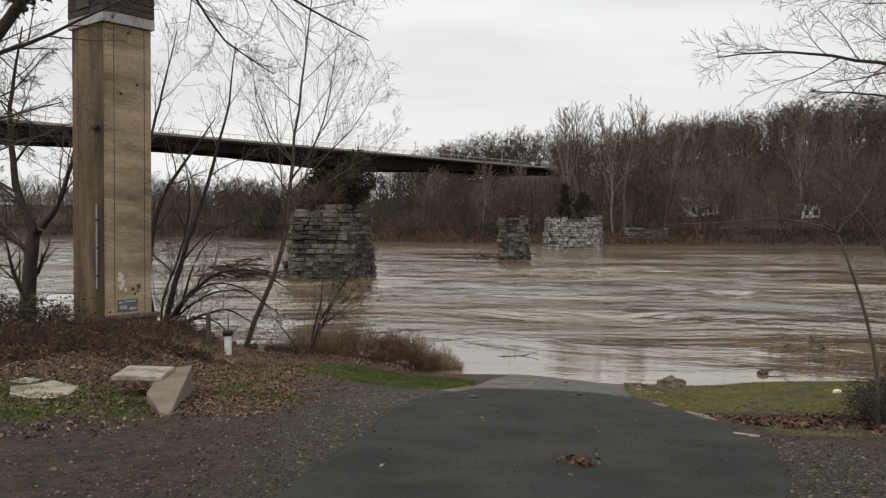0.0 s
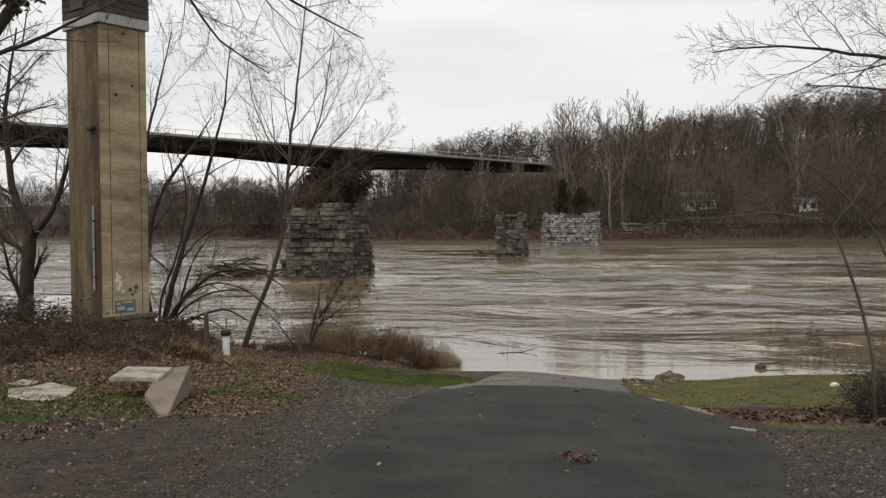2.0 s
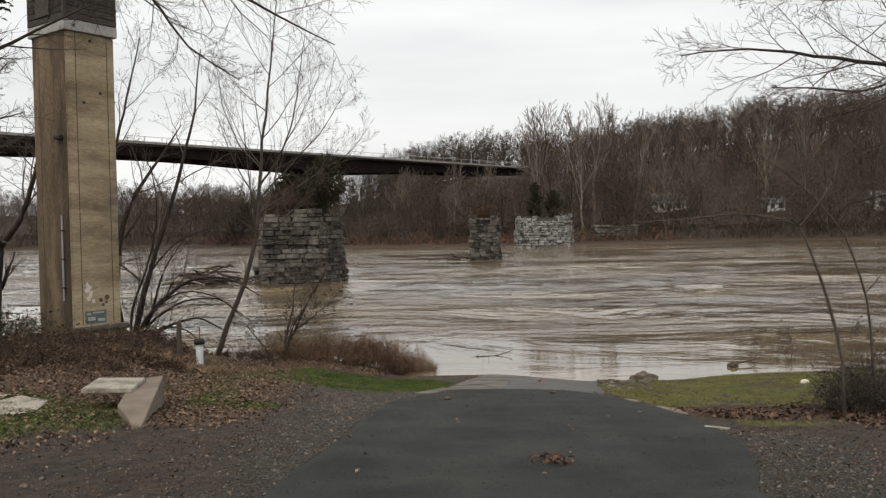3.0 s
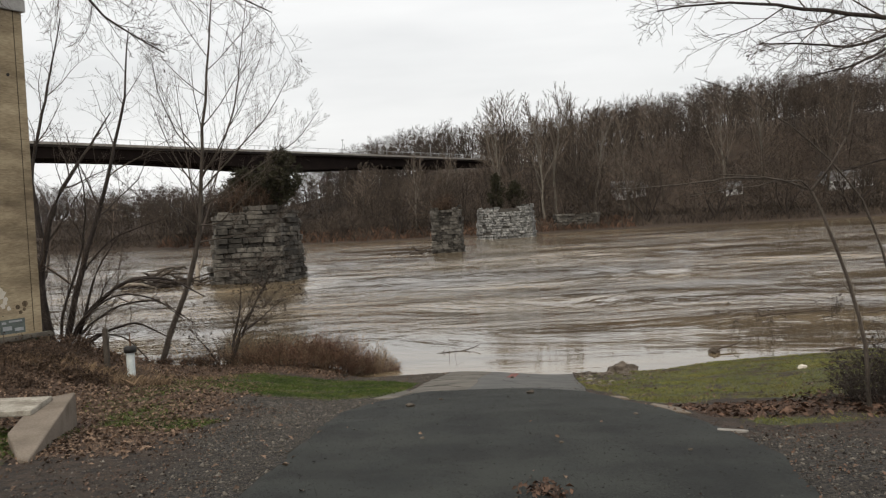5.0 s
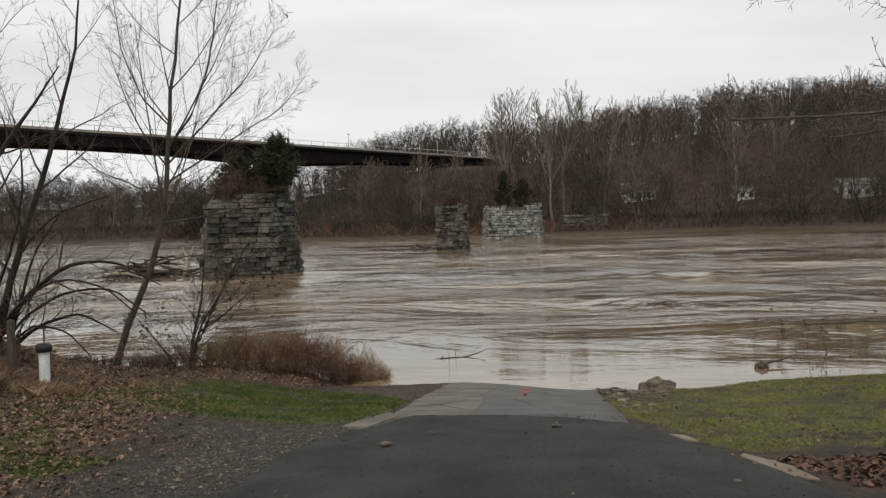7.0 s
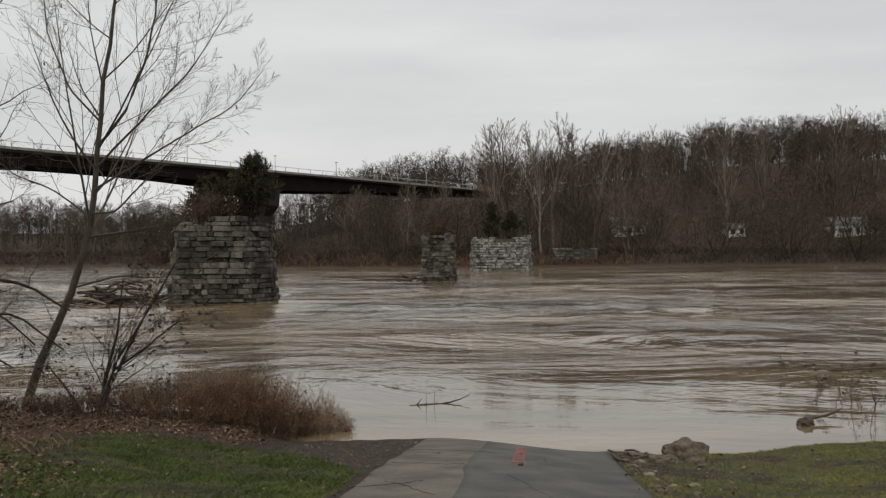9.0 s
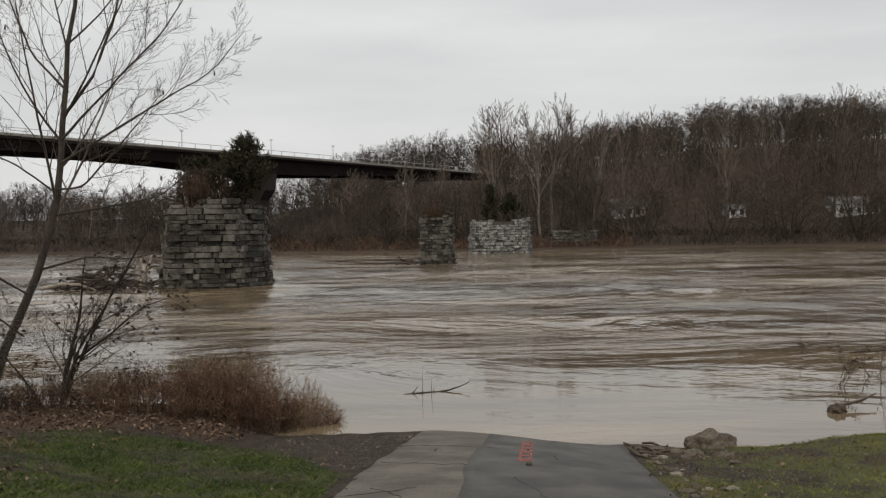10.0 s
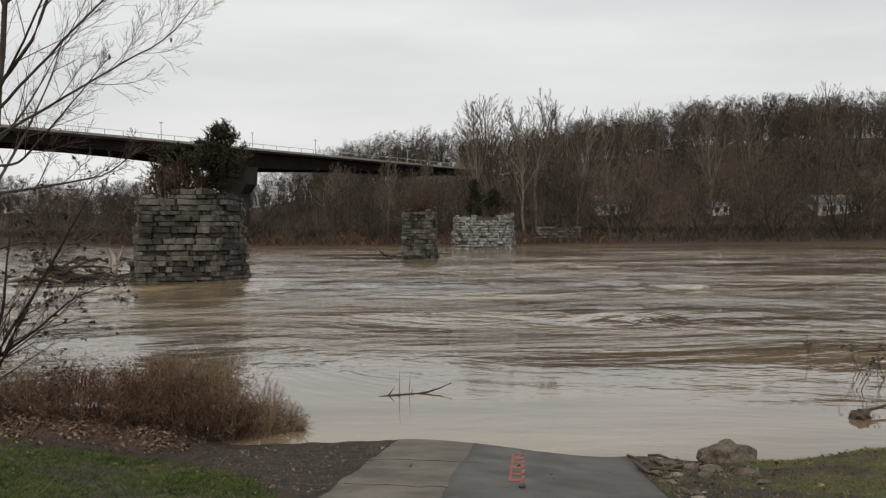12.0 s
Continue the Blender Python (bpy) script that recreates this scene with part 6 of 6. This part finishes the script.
boulder("boulder", 6.35, 22.55, -2.68, 0.4, 0.3, 0.27, 1, ROCK, "rounded brown boulder at the water's edge", group="boulders")
for k, (x, y, s) in enumerate([(5.45, 22.3, 0.12), (5.62, 22.0, 0.1), (5.3, 22.7, 0.1), (5.75, 21.7, 0.14), (5.5, 21.3, 0.09), (6.0, 21.3, 0.12), (5.9, 20.7, 0.08)]):
    boulder("rock", x, y, float(land(x, y)) + s * 0.1, s * 1.1, s * 0.8, s * 0.5, 10 + k, ROCK, "small stone beside the concrete ramp", group="ramp-side stones")
for k, (x, y, s) in enumerate([(0.57, 13.6, 0.05), (2.5, 14.6, 0.045), (1.08, 14.5, 0.025), (2.62, 15.1, 0.03), (3.1, 20.2, 0.03), (3.2, 11.4, 0.022), (2.9, 8.9, 0.018), (1.2, 7.2, 0.018), (1.9, 9.6, 0.02), (0.6, 10.4, 0.02)]):
    boulder("pebble", x, y, float(land(x, y)) + 0.014 + s * 0.4, s * 1.3, s, s * 0.7, 30 + k, ROCK, "loose stone lying on the asphalt", group="loose stones")
rs = np.random.default_rng(33)
for k in range(34):
    y = rs.uniform(17.5, 23.0)
    x = float(np.interp(y, [p[1] for p in RAMP_R], [p[0] for p in RAMP_R])) + 0.12 + abs(rs.normal(0, 0.3))
    q = rs.uniform(0.02, 0.065)
    boulder("rock", x, y, float(land(x, y)) + q * 0.2, q * 1.4, q, q * 0.6, 100 + k, ROCK if k % 3 else PEBBLE, "small stone beside the concrete ramp", group="ramp-side stones")
for k in range(9):
    y = rs.uniform(21.0, 23.2)
    x = float(np.interp(y, [p[1] for p in RAMP_R], [p[0] for p in RAMP_R])) + rs.uniform(0.02, 0.5)
    c, a, ln = np.array([x, y, max(float(land(x, y)), WATER) + 0.03]), rs.normal(0.9, 0.5), rs.uniform(0.12, 0.32)
    d = np.array([math.cos(a), -math.sin(a), 0.08]) * ln
    single("driftwood_stick", tubes(Geo(), [([c - d, c + rs.normal(0, 0.02, 3), c + d], [0.018, 0.022, 0.01])], 6), DRIFT, "dark wet stick washed up beside the ramp", "driftwood", "washed-up sticks")
boulder("litter_scrap", 8.36, 17.2, float(land(8.36, 17.2)) + 0.04, 0.095, 0.06, 0.05, 50, PLASTER, "crumpled white plastic scrap on grass", "litter")

# half-sunk stump with its branch, and other flotsam near the bank
st = thing("sunken_stump", (9.85, 25.0, WATER), "dark half-sunk stump with a broken limb", "stump")
bm = bmesh.new()
bmesh.ops.create_icosphere(bm, subdivisions=3, radius=1)
for v in bm.verts:
    v.co *= 1 + noise.noise(v.co * 2.0) * 0.4
    v.co = Vector((9.85 + v.co.x * 0.17, 25.0 + v.co.y * 0.15, WATER + 0.03 + v.co.z * 0.13))
part("stump", bm, DRIFT, st)
part("limb", tubes(Geo(), [([np.array(p) for p in ((10.0, 25.1, WATER + 0.1), (10.5, 25.3, WATER + 0.13), (11.0, 25.6, WATER + 0.2))], [0.03, 0.026, 0.012])], 7), DRIFT, st, smooth=True)
for x, y, ln, a in ((15.9, 31.8, 1.7, 4), (19.2, 31.0, 1.2, 12), (13.2, 23.9, 0.5, 3)):
    d = np.array([math.cos(radians(a)), math.sin(radians(a)), 0]) * ln
    c = np.array([x, y, WATER + 0.05])
    single("floating_log", tubes(Geo(), [([c - d, c - d * 0.3 + [0, 0, 0.03], c + d * 0.4 + [0, 0, 0.05], c + d], [0.02, 0.035, 0.04, 0.02])], 8), DRIFT,
           "dark water-logged branch lying in the river", "driftwood", "flotsam", smooth=True)
tw = thing("drowned_twig", (2.25, 28.1, WATER), "dark twig and bare stems sticking out of the water", "twig")
r = np.random.default_rng(9)
out = []
grow(r, out, (1.9, 28.0, WATER - 0.03), (1, 0.1, 0.24), 1.5, 0.04, 0, [(6, 0.1, 0, 7, 40, 0.12, 0.0), (3, 0.1, 0.1, 0, 0, 0, 0)], 0.005)
grow(r, out, (2.3, 28.1, WATER - 0.05), (0.05, 0, 1), 0.62, 0.007, 0, [(4, 0.04, 0, 0, 0, 0, 0)], 0.004)
grow(r, out, (2.5, 28.2, WATER - 0.05), (-0.04, 0, 1), 0.5, 0.007, 0, [(4, 0.04, 0, 0, 0, 0, 0)], 0.004)
part("twig", tubes(Geo(), [(p, q) for lv, p, q in out], 5), BARK_DARK, tw)
rw = np.random.default_rng(10)
WEED = [(6, 0.1, 0.02, 6, 50, 0.3, 0.35), (3, 0.15, 0, 0, 0, 0, 0)]
for k in range(20):
    x, y = rw.uniform(11.0, 18.0), rw.uniform(26.5, 31.5)
    out = []
    for _ in range(2):
        grow(rw, out, (x + rw.normal(0, 0.1), y, WATER - 0.1), (rw.normal(0, 0.35), rw.normal(0, 0.2), 1), rw.uniform(0.5, 1.2), 0.013, 0, WEED, 0.006)
    g = tubes(Geo(), [(p, q) for lv, p, q in out], 4)
    tips = np.array([p[-1] for lv, p, q in out])
    g.add(*flakes(rw, tips, 0.045, 1.5, 0.5))
    single("drowned_weed", g, BARK_DARK, "dead weed stalk standing in the flood", "weed", "drowned weeds")

# ---- ground cover near the camera ----
rng = np.random.default_rng(77)


def sown(n, x0, x1, y0, y1, which, power=1.0):
    x, y = rng.uniform(x0, x1, n), rng.uniform(y0, y1, n)
    w = covers(x, y)[which] ** power
    ok = (rng.random(n) < w) & (paved(x, y) < -0.02) & (land(x, y) > WATER + 0.02)
    x, y = x[ok], y[ok]
    return np.stack([x, y, land(x, y)], 1)


single("grass", Geo().add(*blades(rng, sown(230000, -8, 1.2, 10, 24.5, 0, 1.4), 0.042, 0.0033, 0.75)), GRASS, "short green winter grass beside the lane", "grass", kind="stuff")
single("grass", Geo().add(*blades(rng, sown(165000, 3.6, 13, 10, 25.2, 0, 1.5), 0.034, 0.003, 0.7)), GRASS_YELLOW, "short yellowed winter grass beside the ramp", "grass", kind="stuff")
single("fallen_leaves", Geo().add(*flakes(rng, sown(56000, -9, 1, 7, 26, 1, 1.15) + [0, 0, 0.012], 0.036, 0.7, 0.5)), LEAF, "scattered brown fallen leaves", "leaves", kind="stuff")
single("fallen_leaves", Geo().add(*flakes(rng, sown(9000, 3.8, 10, 9, 14, 1, 1.5) + [0, 0, 0.02], 0.05, 0.7, 0.4)), LEAF_DARK, "wet dark red-brown fallen leaves", "leaves", kind="stuff")
strays = np.stack([rng.uniform(-7, 11, 1200), rng.uniform(7, 24, 1200), np.zeros(1200)], 1)
strays = strays[(paved(strays[:, 0], strays[:, 1]) < 0.1) | (rng.random(1200) < 0.08)]
strays[:, 2] = land(strays[:, 0], strays[:, 1]) + 0.02
single("fallen_leaves", Geo().add(*flakes(rng, strays, 0.035, 0.4, 0.4)), LEAF, "stray brown leaves on lane and grass", "leaves", kind="stuff")
pile = np.stack([rng.normal(1.36, 0.09, 110), rng.normal(7.75, 0.12, 110), np.zeros(110)], 1)
pile[:, 2] = land(pile[:, 0], pile[:, 1]) + 0.02 + np.abs(rng.normal(0, 0.018, 110))
single("leaf_pile", Geo().add(*flakes(rng, pile, 0.03, 0.9, 0.5)), LEAF_DARK, "small heap of wet brown leaves on asphalt", "leaves", kind="stuff")
litter = np.stack([rng.uniform(-8, -1.2, 24000), rng.uniform(4.5, 15, 24000), np.zeros(24000)], 1)
litter = litter[(paved(litter[:, 0], litter[:, 1]) < -0.03) & (lumpy(litter[:, 0], litter[:, 1], 1.1, 11) > rng.normal(0.1, 0.35, 24000))]
litter[:, 2] = land(litter[:, 0], litter[:, 1]) + 0.012
single("fallen_leaves", Geo().add(*flakes(rng, litter[::4], 0.016, 0.7, 0.5)), LEAF, "crumbled brown leaves trodden into soil", "leaves", kind="stuff")
single("fallen_leaves", Geo().add(*flakes(rng, litter[1::3], 0.017, 0.6, 0.5)), LEAF_DARK, "dark crumbled leaves trodden into soil", "leaves", kind="stuff")
verge = np.stack([rng.uniform(4, 11, 2600), rng.uniform(13, 23.5, 2600), np.zeros(2600)], 1)
verge = verge[(paved(verge[:, 0], verge[:, 1]) < -0.05) & (lumpy(verge[:, 0], verge[:, 1], 0.9, 4) > rng.normal(0.15, 0.25, 2600))]
verge[:, 2] = land(verge[:, 0], verge[:, 1]) + 0.03
single("fallen_leaves", Geo().add(*flakes(rng, verge[::2], 0.024, 0.7, 0.5)), LEAF_DARK, "brown leaves lying in the verge grass", "leaves", kind="stuff")
edge = np.stack([rng.uniform(2.6, 5.5, 1500), rng.uniform(5, 10.5, 1500), np.zeros(1500)], 1)
edge = edge[paved(edge[:, 0], edge[:, 1]) < 0.03]
edge[:, 2] = land(edge[:, 0], edge[:, 1]) + 0.015
single("fallen_leaves", Geo().add(*flakes(rng, edge, 0.018, 0.7, 0.5)), LEAF_DARK, "wet brown leaves strewn over verge gravel", "leaves", kind="stuff")
stones = sown(150000, -5.5, 7, 5.5, 24, 2, 0.9)
k = len(stones)
oct_v = np.array([(1, 0, 0), (-1, 0, 0), (0, 1, 0), (0, -1, 0), (0, 0, 0.7), (0, 0, -0.7)])
oct_f = np.array([(0, 2, 4), (2, 1, 4), (1, 3, 4), (3, 0, 4), (2, 0, 5), (1, 2, 5), (3, 1, 5), (0, 3, 5)])
size = rng.gamma(1.5, 0.0034, k)[:, None, None] + 0.0035
jit = 1 + rng.normal(0, 0.22, (k, 6, 3))
sv = stones[:, None, :] + oct_v[None] * jit * size + [0, 0, 0.004]
sf = (np.arange(k)[:, None, None] * 6 + oct_f[None]).reshape(-1, 3)
single("gravel", Geo().add(sv.reshape(-1, 3), sf), PEBBLE, "loose grey crushed-stone gravel", "gravel", kind="stuff")
gr = np.stack([rng.uniform(-1.3, 3.8, 15000), 4.5 + 12.0 * rng.random(15000) ** 1.3, np.zeros(15000)], 1)
gr = gr[paved(gr[:, 0], gr[:, 1]) > 0.05]
gr[:, 2] = land(gr[:, 0], gr[:, 1]) + 0.016
k = len(gr)
size = rng.gamma(1.3, 0.0018, k)[:, None, None] + 0.0028
sv = gr[:, None, :] + oct_v[None] * (1 + rng.normal(0, 0.25, (k, 6, 3))) * size
sf = (np.arange(k)[:, None, None] * 6 + oct_f[None]).reshape(-1, 3)
single("grit", Geo().add(sv.reshape(-1, 3), sf), ASPHALT_GRIT, "scattered grey grit on the asphalt", "grit", kind="stuff")
